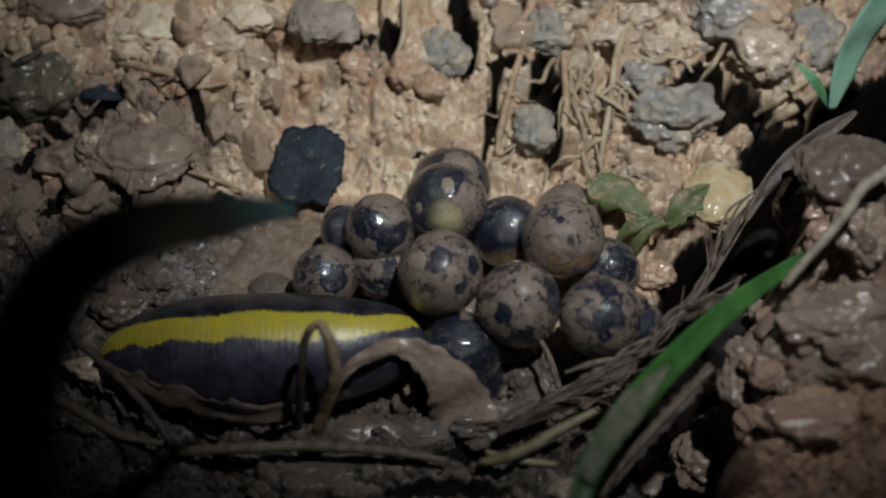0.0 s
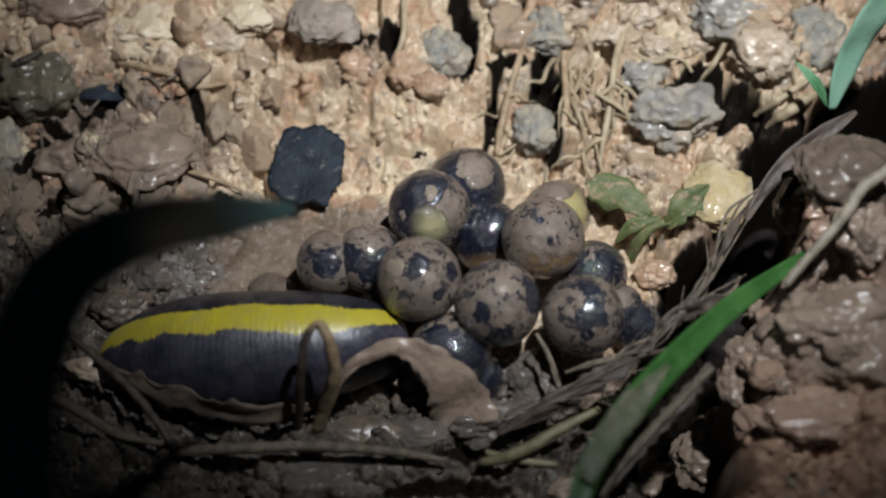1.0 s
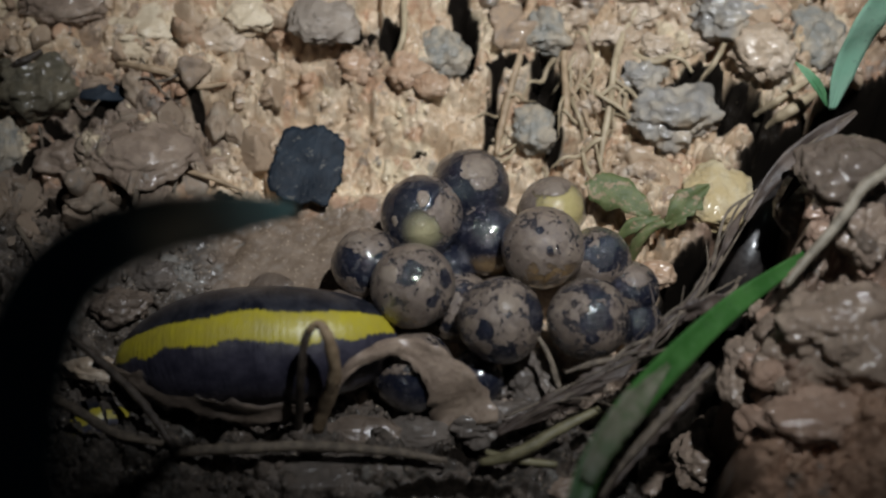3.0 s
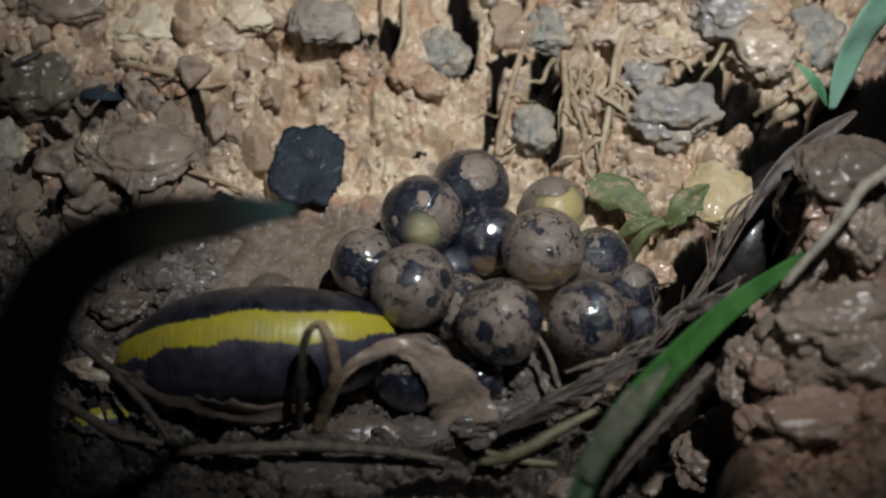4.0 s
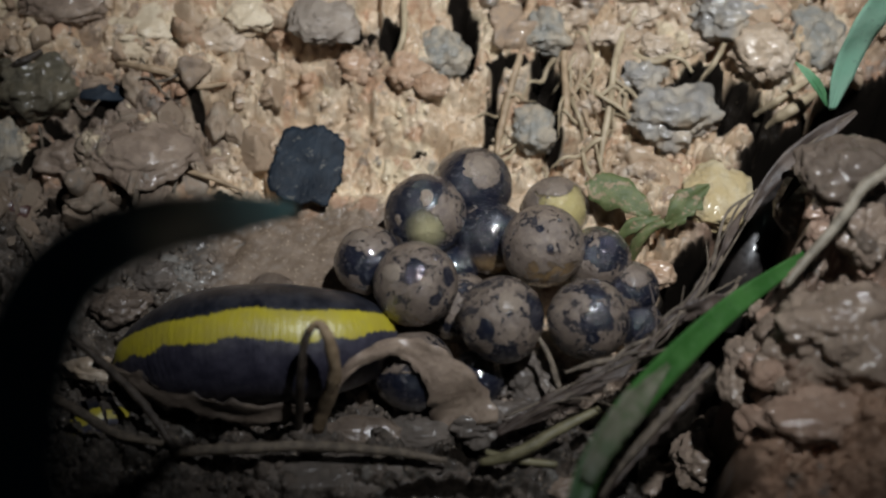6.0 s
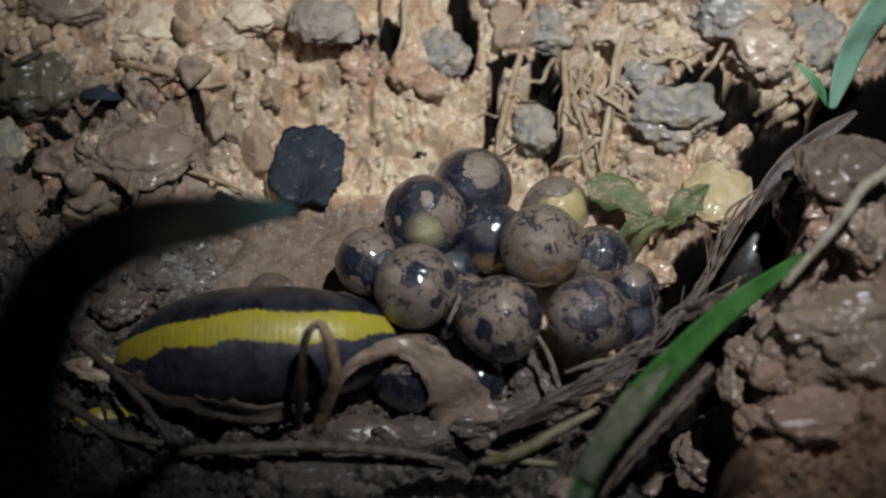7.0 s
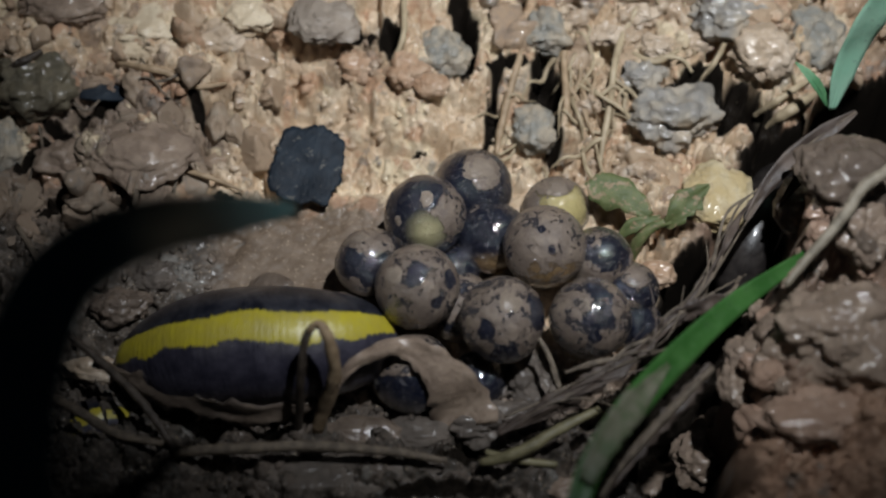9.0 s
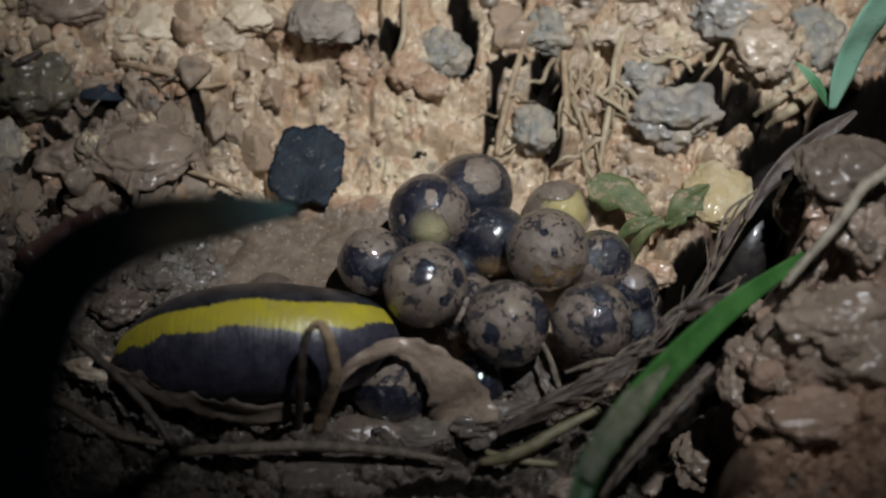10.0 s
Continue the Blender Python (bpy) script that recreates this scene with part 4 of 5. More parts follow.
root([(41.6, 22.0, 2.1), (44.0, 21.5, 6.0), (48.4, 25.6, 5.0)], (0.6, 0.75, 0.6), STRAW, "thick tan stalk beside the gap", 28, 24)
root([(37.0, 32.1, 8.7), (34.7, 27.6, 8.2), (32.6, 27.6, 2.8)], (0.35, 0.4, 0.3), STRAW, "thin pale rootlet on the bank", 29, 24)
root([(30.3, 30.0, 7.7), (27.2, 27.9, 7.9), (24.5, 29.7, 7.5)], (0.3, 0.4, 0.3), STRAW, "thin pale rootlet on the bank", 30, 24)
root([(18.9, 30.6, 4.9), (19.5, 26.5, 6.4), (18.9, 24.1, 5.8), (19.5, 22.8, 4.0), (20.9, 22.8, 0.1)], (0.16, 0.26, 0.26, 0.14), ROOT, "fine pale rootlet in a tangle on the bank", 70, 18)
root([(21.4, 26.4, 8.2), (21.9, 25.2, 7.5), (24.6, 23.8, 5.8), (24.3, 22.0, 4.5), (24.5, 20.9, 2.6)], (0.16, 0.26, 0.26, 0.14), STRAW, "fine pale rootlet in a tangle on the bank", 71, 18)
root([(16.5, 31.9, 6.6), (17.5, 29.2, 6.6), (17.6, 26.8, 5.5), (16.2, 25.1, 4.4), (15.9, 22.1, 4.4)], (0.16, 0.26, 0.26, 0.14), ROOT, "fine pale rootlet in a tangle on the bank", 72, 18)
root([(23.3, 26.9, 6.3), (23.3, 24.1, 5.9), (23.0, 22.4, 5.3), (23.7, 21.5, 4.2), (23.9, 19.7, 2.4)], (0.16, 0.26, 0.26, 0.14), STRAW, "fine pale rootlet in a tangle on the bank", 73, 18)
root([(22.8, 26.3, 6.8), (23.5, 23.9, 5.6), (23.4, 22.1, 4.7), (24.5, 21.1, 3.7), (24.5, 19.8, 1.9)], (0.16, 0.26, 0.26, 0.14), ROOT, "fine pale rootlet in a tangle on the bank", 74, 18)
root([(17.6, 27.2, 4.7), (16.7, 24.1, 4.5), (17.1, 21.9, 5.0), (17.6, 20.7, 4.2), (17.9, 19.8, 2.0)], (0.16, 0.26, 0.26, 0.14), STRAW, "fine pale rootlet in a tangle on the bank", 75, 18)
root([(16.3, 28.0, 6.1), (17.4, 27.0, 5.0), (18.2, 24.2, 5.3), (18.5, 22.2, 3.5), (19.2, 19.9, 2.4)], (0.16, 0.26, 0.26, 0.14), ROOT, "fine pale rootlet in a tangle on the bank", 76, 18)
root([(18.2, 27.6, 5.3), (19.8, 23.8, 6.3), (22.3, 22.5, 5.4), (24.1, 21.4, 4.1), (24.3, 20.4, 2.6)], (0.16, 0.26, 0.26, 0.14), STRAW, "fine pale rootlet in a tangle on the bank", 77, 18)
root([(15.5, 29.5, 5.9), (15.5, 27.3, 5.6), (16.8, 25.3, 4.8), (18.0, 23.5, 3.7), (17.5, 20.5, 3.3)], (0.16, 0.26, 0.26, 0.14), ROOT, "fine pale rootlet in a tangle on the bank", 78, 18)
root([(-37.5, 10.8, 7.4), (-36.9, 8.3, 7.3), (-37.2, 6.9, 5.2)], (0.4, 0.45, 0.4), GREY_ROOT, "short grey rootlet in the mud", 31, 12)
root([(-51.6, 5.2, 3.5), (-48.6, 0.7, 4.0), (-47.1, -1.8, 1.6)], (0.3, 0.4, 0.3), GREY_ROOT, "thin grey-brown rootlet on the mud", 32, 14)


def fibres(count, seed):
    """Frayed fibres that run along the dead stem beside the gap."""
    rng = random.Random(seed)
    stem = smooth_line([(5.9, -23.2, 4.4), (12.2, -21.0, 7.2), (16.8, -19.2, 9.0), (21.0, -17.0, 10.5), (24.8, -13.4, 11.9), (29.0, -8.3, 12.4), (32.9, -1.1, 12.5), (35.9, 3.4, 12.0)], 100)
    for k in range(count):
        a = rng.randint(0, 70)
        b = min(100, a + rng.randint(18, 34))
        side = Vector((rng.gauss(0.1, 0.6), rng.gauss(0, 0.6), rng.uniform(0.3, 0.9)))
        stray = Vector((rng.gauss(0, 2.4), rng.gauss(0, 2.0), rng.uniform(-0.5, 1.5)))
        points = [stem[a] + 0.6 * side, stem[(2 * a + b) // 3] + side, stem[(a + 2 * b) // 3] + side + 0.3 * stray, stem[b] + side + stray]
        r = rng.uniform(0.07, 0.15)
        root(points, (0.5 * r, r, r, 0.4 * r), (GREY_ROOT, DRY, GREY_ROOT)[k % 3], "thin frayed fibre along the dead stem", seed + k, 20, 6, 0.1, "fibre", "root fibre", "frayed fibres")


fibres(15, 200)


def rootlets(count, left, right, low, high, thick, material, label, seed, lean=0.5):
    """Fine roots that hang down the bank, each with its own bends."""
    rng = random.Random(seed)
    for k in range(count):
        x, y = rng.uniform(left, right), rng.uniform(low, high)
        way, points = rng.gauss(0, lean), []
        for j in range(6):
            level = max(float(height(x, y)), float(np.mean(height(np.array([x - 3, x + 3, x, x]), np.array([y, y, y - 3, y + 3])))) - 0.6)
            points.append((x, y, level + (0.2 if j in (0, 5) else rng.uniform(0.4, 1.5))))
            x, y, way = x + 1.9 * math.sin(way), y - 1.9 * math.cos(way), way + rng.gauss(0, 0.42)
        r = rng.uniform(0.5, 1.0) * thick
        root(points, (0.6 * r, r, 0.9 * r, 0.35 * r), material, label, seed + k, 22, 7)


rootlets(15, 11.0, 23.0, 19.0, 40.0, 0.34, STRAW, "fine pale tan rootlet hanging down the bank", 5)
rootlets(10, 20.0, 44.0, 26.0, 42.0, 0.28, STRAW, "fine pale tan rootlet among crumbled clods", 31, 1.0)
rootlets(8, -52.0, -20.0, 6.0, 34.0, 0.26, GREY_ROOT, "fine grey-brown rootlet in the mud", 57, 1.2)


# ---- leaves and grass ----
line = smooth_line([(11.4, -43.3, 22.1), (13.2, -37.0, 22.8), (17.3, -30.2, 21.5), (23.6, -22.0, 18.7), (31.2, -14.1, 16.9), (42.2, -5.4, 15.3)], 36)
first = line[0]
plant = thing("grass_blade", blade(line, (1.92, 2.38, 3.12, 2.95, 2.37, 0.86), (0, -0.6, 0.8), 0.3, 0.2), GREEN, line[0], "long bright green grass blade slanting over the mud", "grass blade", "")
part("midrib", tube(line, (0.22, 0.2, 0.1), 6, 0.05), GREEN, plant)
line = smooth_line([(12.9, -38.0, 23.6), (15.1, -33.8, 23.3), (18.0, -29.4, 21.9), (22.4, -23.6, 19.8)], 40)
part("mud_film", blade([p - first for p in line], (1.6, 2.6, 2.9, 0.5), (0, -0.6, 0.8), 0.12, 0.3, 0.2, 21, (0, 0), 0.2), FILM, plant, "thin grey film of mud on the blade", line[0] - first)
line = smooth_line([(47.9, 18.7, 9.3), (48.1, 19.8, 13.8), (48.6, 20.6, 18.0), (49.4, 20.6, 22.8), (51.1, 20.4, 28.9)], 36)
first = line[0]
plant = thing("grass_blade", blade(line, (0.97, 2.87, 3.22, 3.41, 3.04), (0.15, -0.38, 0.9), 0.3, 0.25), PALE_GREEN, line[0], "pale blue-green grass blade rising at the gap", "grass blade", "")
part("midrib", tube(line, (0.22, 0.2, 0.1), 6, 0.05), PALE_GREEN, plant)
line = smooth_line([(47.5, 18.9, 9.5), (46.5, 19.5, 11.1), (45.4, 20.0, 12.6), (44.3, 21.0, 13.4), (42.9, 22.1, 14.1)], 16)
first = line[0]
plant = thing("grass_blade", blade(line, (0.42, 1.04, 1.31, 1.03, 0.21), (0, -0.6, 0.8), 0.25, 0.3), MID_GREEN, line[0], "small pointed green grass leaf at the gap", "grass blade", "")
part("midrib", tube(line, (0.22, 0.2, 0.1), 6, 0.05), MID_GREEN, plant)
line = smooth_line([(-25.0, -60.4, 62.6), (-25.6, -55.2, 64.0), (-25.4, -49.9, 65.4), (-23.8, -44.1, 66.0), (-20.4, -38.5, 63.0), (-16.5, -31.5, 55.3), (-12.2, -23.8, 45.8)], 60)
first = line[0]
plant = thing("grass_blade", blade(line, (4.9, 5.5, 5.5, 4.9, 4.2, 3.4, 1.0), (0, -0.6, 0.8), 0.35, 0.15), TEAL, line[0], "dark teal curved grass blade close before the lens", "grass blade", "")
part("midrib", tube(line, (0.22, 0.2, 0.1), 6, 0.05), TEAL, plant)
line = smooth_line([(47.9, 11.9, 16.8), (44.3, 9.9, 15.4), (39.8, 6.6, 14.3), (36.3, 2.8, 12.8), (34.4, -0.2, 12.0)], 40)
leaf = thing("dry_leaf", blade(line, (0.5, 2.2, 2.3, 1.4, 0.6), (0, -0.6, 0.8), 0.25, 0.35, 0.5, 3), DRY, line[0], "dry brown curled leaf over the dark gap", "leaf", "")
part("midrib", tube(line, (0.12, 0.16, 0.14, 0.08), 6, 0.1), GREY_ROOT, leaf, "thin pale midrib")
line = smooth_line([(45.3, 8.0, 15.3), (41.4, 5.3, 13.3), (38.5, 2.1, 11.1)], 24)
leaf = thing("dry_leaf", blade(line, (0.39, 1.43, 0.39), (0, -0.6, 0.8), 0.2, 0.3, 0.3, 5), DRY, line[0], "narrow dry brown leaf strip over the gap", "leaf", "")
part("midrib", tube(line, (0.1, 0.14, 0.08), 6, 0.1), GREY_ROOT, leaf, "thin pale midrib")
line = smooth_line([(-13.7, -21.7, 4.8), (-11.6, -20.2, 9.4), (-8.7, -18.2, 11.6), (-5.0, -15.2, 9.1), (-1.6, -16.7, 8.7), (1.3, -18.4, 5.2), (2.7, -20.9, 1.6)], 60)
thing("dead_leaf", blade(line, (1.24, 1.09, 1.3, 2.1, 3.6, 6.0, 7.4), (0, -0.6, 0.8), 0.6, 0.1, 1.0, 9, (-20, 15), 0.3), MUD, line[0], "muddy curled dead leaf arched over a hollow before the eggs", "leaf", "")
line = smooth_line([(5.9, -23.2, 4.4), (12.2, -21.0, 7.2), (16.8, -19.2, 9.0), (21.0, -17.0, 10.5), (24.8, -13.4, 11.9), (29.0, -8.3, 12.4), (32.9, -1.1, 12.5), (35.9, 3.4, 12.0)], 90)
thing("dead_leaf", blade(line, (0.74, 1.71, 2.06, 1.7, 1.22, 0.87, 0.77, 0.65), (0, -0.6, 0.8), 0.5, 0.25, 0.7, 12, (0, 30), 0.8), DRY, line[0], "frayed grey-brown dead stem along the gap", "leaf", "")
line = smooth_line([(-39.0, -14.9, 5.4), (-34.3, -17.5, 6.5), (-29.7, -19.9, 6.7), (-24.0, -21.5, 6.8), (-18.5, -21.9, 6.6), (-13.1, -20.8, 6.1)], 60)
thing("dead_leaf", blade(line, (0.88, 2.11, 2.94, 3.17, 2.92, 0.98), (0, -0.6, 0.8), 0.6, 0.2, 0.5, 15, (20, 40), 0.7), DEEP_MUD, line[0], "muddy strip of rotten leaf along the animal's underside", "leaf", "")
line = smooth_line([(15.7, -33.7, 9.3), (18.4, -30.6, 11.4), (21.7, -27.2, 12.6), (25.0, -23.8, 13.8), (27.7, -20.7, 14.7)], 60)
thing("dead_leaf", blade(line, (0.8, 1.14, 1.5, 1.97, 0.82), (0, -0.6, 0.8), 0.5, 0.25, 0.6, 23, (0, 20), 0.8), DRY, line[0], "frayed grey-brown strip of dead leaf beside the green blade", "leaf", "")
line = smooth_line([(23.4, -14.1, 10.8), (26.3, -12.7, 12.3), (29.2, -11.9, 12.9), (32.4, -11.3, 12.8)], 40)
thing("dead_leaf", blade(line, (1.1, 2.08, 1.83, 0.61), (0, -0.6, 0.8), 0.4, 0.2, 0.6, 27, (10, 40), 0.8), DRY, line[0], "torn scrap of dry leaf beside the green blade", "leaf", "")

def leaf_scrap(name, at, wide, long, material, label, category, seed):
    """A ragged scrap of leaf that follows the soil under it."""
    bm, top, low, rings = bmesh.new(), [], [], 9
    for k in range(rings + 1):
        a_row, b_row = [], []
        for j in range(120):
            a = 2 * math.pi * j / 120
            rag = 1 + 0.05 * noise.noise(Vector((math.cos(a) * 1.2, math.sin(a) * 1.2, seed))) + 0.10 * noise.noise(Vector((math.cos(a) * 3.7, math.sin(a) * 3.7, seed + 5))) + 0.06 * noise.noise(Vector((math.cos(a) * 9, math.sin(a) * 9, seed)))
            rag *= 1.06 / (abs(math.cos(a + 0.15)) ** 4.5 + abs(math.sin(a + 0.15)) ** 4.5) ** (1 / 4.5)
            rag += 0.05 * noise.noise(Vector((math.cos(a) * 16, math.sin(a) * 16, seed + 2))) - 0.10 * max(0.0, math.cos(a + 0.75)) ** 40 - 0.08 * max(0.0, math.cos(a - 2.6)) ** 30
            u = k / rings
            x, y = 0.5 * wide * u * rag * math.cos(a), 0.5 * long * u * rag * math.sin(a)
            z = 0.28 * y + 0.35 * noise.noise(Vector((x * 0.25, y * 0.25, seed))) + 0.05 * noise.noise(Vector((x * 1.5, y * 1.5, seed)))
            a_row.append(bm.verts.new((x, y, z)))
            b_row.append(bm.verts.new((x, y, z - 0.35)))
        top.append(a_row)
        low.append(b_row)
    for a, b, flip in [(top[k], top[k + 1], False) for k in range(rings)] + [(low[k], low[k + 1], True) for k in range(rings)] + [(top[-1], low[-1], False)]:
        for j in range(120):
            q = (a[j], b[j], b[(j + 1) % 120], a[(j + 1) % 120])
            bm.faces.new(q[::-1] if flip else q)
    bmesh.ops.remove_doubles(bm, verts=bm.verts, dist=0.001)
    return thing(name, bm, material, at, label, category)


leaf_scrap("leaf_scrap", (-17.0, 14.8, 3.4), 8.4, 9.4, ROTTEN, "blackened ragged leaf scrap lying flat on the soil", "leaf", 3)
leaf_scrap("leaf_scrap", (-42.7, 24.2, 6.6), 6.5, 2.5, ROTTEN, "small dark leaf scrap stuck in the mud", "leaf", 8)
seedling = tagged(new("seedling"), "small olive green seedling growing beside the eggs", "seedling")
seedling.location = Vector((23.5, 2.8, 0.4)) * MM
line = smooth_line([(-0.7, -0.3, -0.2), (0.1, 0.5, 2.8), (1.9, 1.3, 4.6), (4.0, 1.8, 4.9)], 16)
part("stem", tube(line, (0.7, 0.8, 0.6, 0.5), 9, 0.08), LEAFLET, seedling, "pale green stem", line[0])
line = smooth_line([(1.3, 2.2, 5.2), (-1.4, 4.1, 6.5), (-4.7, 5.6, 6.3), (-6.4, 6.1, 6.7)], 20)
part("leaf", blade(line, (1.0, 4.2, 4.0, 0.6), (0, -0.5, 0.85), 0.25, 0.1, 0.7, 2, (0, 0), 0.45), LEAFLET, seedling, at=line[0])
line = smooth_line([(3.3, 1.1, 4.4), (4.5, 2.1, 6.4), (6.2, 3.5, 7.3), (8.2, 4.7, 8.2)], 20)
part("leaf", blade(line, (0.8, 3.3, 3.2, 0.4), (0, -0.5, 0.85), 0.25, 0.15, 0.7, 4, (0, 0), 0.45), LEAFLET, seedling, at=line[0])
line = smooth_line([(-2.7, 0.3, 2.6), (-0.8, 1.3, 4.6), (2.6, 2.2, 5.2)], 20)
part("leaf", blade(line, (0.41, 1.89, 0.41), (0, -0.5, 0.85), 0.25, 0.2, 0.3, 7), LEAFLET, seedling, at=line[0])


# ---- egg clutch ----
def egg(radius, material, seed, label):
    bm = bmesh.new()
    bmesh.ops.create_icosphere(bm, subdivisions=5, radius=radius)
    for v in bm.verts:
        p = v.co.normalized()
        v.co *= 1 + 0.035 * noise.noise(p * 1.3 + Vector((seed * 3.7, 0, 0))) + 0.012 * noise.noise(p * 6 + Vector((0, seed * 3.7, 0))) + 0.006 * noise.noise(p * 13 + Vector((0, 0, seed * 3.7)))
    return thing("egg", bm, material, (0, 0, 0), label, "egg", "clutch of eggs")


CRUST = soil_material("dried_mud_crust", (0.29, 0.23, 0.175), (0.21, 0.163, 0.126), (0.12, 0.09, 0.07), own=True, wet=0.6)


def crust(ob, radius, towards, spread_to, seed):
    """A flake of thicker mud on an egg, ragged and thinning out to its edge."""
    bm, way = bmesh.new(), Vector(towards).normalized()
    bmesh.ops.create_icosphere(bm, subdivisions=6, radius=1)
    out, o = [], Vector((seed * 4.3, seed * 1.7, 0))
    for v in bm.verts:
        p = v.co.normalized()
        edge = spread_to * (1 + 0.45 * noise.noise(p * 2.2 + o) + 0.28 * noise.noise(p * 6 + o) + 0.12 * noise.noise(p * 17 + o))
        u = math.acos(max(-1, min(1, p.dot(way)))) / max(edge, 0.02)
        if u > 1:
            out.append(v)
        v.co = p * (radius * (1.0 + 0.012 * noise.noise(p * 9 + o)) + 0.16 * max(0, 1 - u ** 4) - 0.02)
    bmesh.ops.delete(bm, geom=out, context="VERTS")
    return part("mud_crust", bm, CRUST, ob, "thin flake of drying mud")


def muddy_egg(radius, seed, label, cover, **more):
    return egg(radius, egg_material("muddy_membrane", seed, cover, **more), seed, label)


egg_a = muddy_egg(4.84, 1, "muddy egg with pale yellow yolk showing", 0.42, bare=[(facing(-0.35, 0.55), 0.62), (facing(-0.55, -0.35), 0.35)], muddy=[(facing(0.75, 0.1), 0.5)], yolk=[(facing(0.08, -0.42), 0.40)])
egg_b = muddy_egg(4.82, 2, "dark glossy egg with a cap of mud", 0.18, muddy=[(facing(0.22, 0.40), 0.52)], bare=[(facing(-0.6, 0.0), 0.6)], specks=0.3)
egg_c = muddy_egg(4.46, 3, "dark blue-black glossy egg specked with mud", 0.22, bare=[(facing(0.0, 0.2), 0.75)], specks=0.9, amber=0.45)
egg_d = muddy_egg(4.81, 4, "mud-coated brown egg with an ochre underside", 0.90, bare=[(facing(0.10, -0.05), 0.12), (facing(-0.15, 0.42), 0.10), (facing(0.62, -0.50), 0.16), (facing(-0.3, -0.48), 0.14)], specks=0.75, amber=0.62)
egg_e = muddy_egg(4.82, 5, "mud-coated egg with a dark glossy patch", 0.88, bare=[(facing(0.0, 0.34), 0.27), (facing(0.45, -0.35), 0.20), (facing(0.80, 0.2), 0.22)], specks=1.1, amber=0.40)
egg_f = muddy_egg(4.85, 6, "mud-coated brown egg with dark specks", 0.76, bare=[(facing(0.85, 0.15), 0.42), (facing(-0.38, -0.15), 0.26), (facing(0.05, -0.75), 0.35)], muddy=[(facing(0.1, 0.25), 0.5)], specks=1.15)
egg_g = muddy_egg(4.60, 7, "half-muddied dark egg with a bright glint", 0.74, bare=[(facing(0.12, 0.10), 0.34), (facing(0.05, 0.72), 0.32), (facing(0.02, -0.40), 0.15)], specks=1.2)
egg_h = muddy_egg(4.13, 8, "small half-muddied grey egg", 0.55, bare=[(facing(-0.3, 0.15), 0.50), (facing(0.25, -0.3), 0.4)], muddy=[(facing(0.0, 0.75), 0.4)], specks=0.7)
egg_i = muddy_egg(4.18, 9, "pale yellow egg with a thin film of mud", 0.72, muddy=[(facing(0.0, 0.72), 0.45), (facing(-0.8, 0.1), 0.3)], yolk=[(facing(0.25, 0.05), 0.85)], specks=0.2, tint=(0.56, 0.46, 0.20))
egg_j = muddy_egg(3.98, 10, "half-muddied dark egg at the back of the clutch", 0.62, bare=[(facing(0.1, 0.1), 0.4), (facing(0.6, 0.3), 0.35)], specks=1.0)
egg_k = muddy_egg(4.72, 11, "dark glossy egg partly filmed with mud", 0.45, bare=[(facing(0.1, 0.1), 0.75), ((-0.56, 0.42, 0.71), 0.5)], muddy=[((-0.21, 0.95, 0.22), 0.62), (facing(-0.2, -0.8), 0.35)], specks=0.7, amber=0.35)
egg_l = muddy_egg(3.80, 12, "muddy grey egg close beside the animal", 0.60, bare=[(facing(0.35, -0.1), 0.4)])
egg_m = muddy_egg(4.24, 13, "muddy dark egg in the middle of the clutch", 0.58, specks=1.0)
egg_n = muddy_egg(3.36, 14, "dark blue-black egg half hidden by mud", 0.20)
egg_o = muddy_egg(3.09, 15, "dark slate egg at the edge of the clutch", 0.15)
egg_p = muddy_egg(3.32, 16, "dark half-muddied egg beside the root fibres", 0.42, specks=1.0)
egg_q = muddy_egg(3.05, 17, "dark half-muddied egg beside the root fibres", 0.35)
crust(egg_a, 4.84, facing(0.05, 0.42), 0.20, 1)
crust(egg_a, 4.84, facing(-0.62, -0.12), 0.14, 2)
crust(egg_b, 4.82, facing(0.24, 0.42), 0.42, 3)
crust(egg_e, 4.82, facing(-0.55, 0.30), 0.26, 5)
crust(egg_f, 4.85, facing(0.12, 0.45), 0.30, 7)
crust(egg_h, 4.13, facing(0.1, 0.75), 0.28, 9)
crust(egg_i, 4.18, facing(0.0, 0.62), 0.32, 10)

# ---- the animals ----
RING = 0.55


def ring_mesh():
    """One body ring of radius 1 about x: fuller in the middle, drawn in at both ends."""
    bm, loops = bmesh.new(), []
    for u, r in ((-1.1, 0.995), (-0.55, 0.9996), (-0.40, 0.99993), (-0.2, 1.0), (0.0, 1.0), (0.2, 1.0), (0.40, 0.99993), (0.55, 0.9996), (1.1, 0.995)):
        loops.append([bm.verts.new((u * RING, r * math.cos(2 * math.pi * j / 64), r * math.sin(2 * math.pi * j / 64))) for j in range(64)])
    for a, b in zip(loops, loops[1:]):
        for j in range(64):
            bm.faces.new((a[j], a[(j + 1) % 64], b[(j + 1) % 64], b[j]))
    bmesh.ops.recalc_face_normals(bm, faces=bm.faces)
    return to_mesh("annulus", bm, SKIN)


caecilian = tagged(new("caecilian"), "slate-grey ringed caecilian with a yellow flank stripe coiled round its eggs", "caecilian")
RING_MESH = ring_mesh()


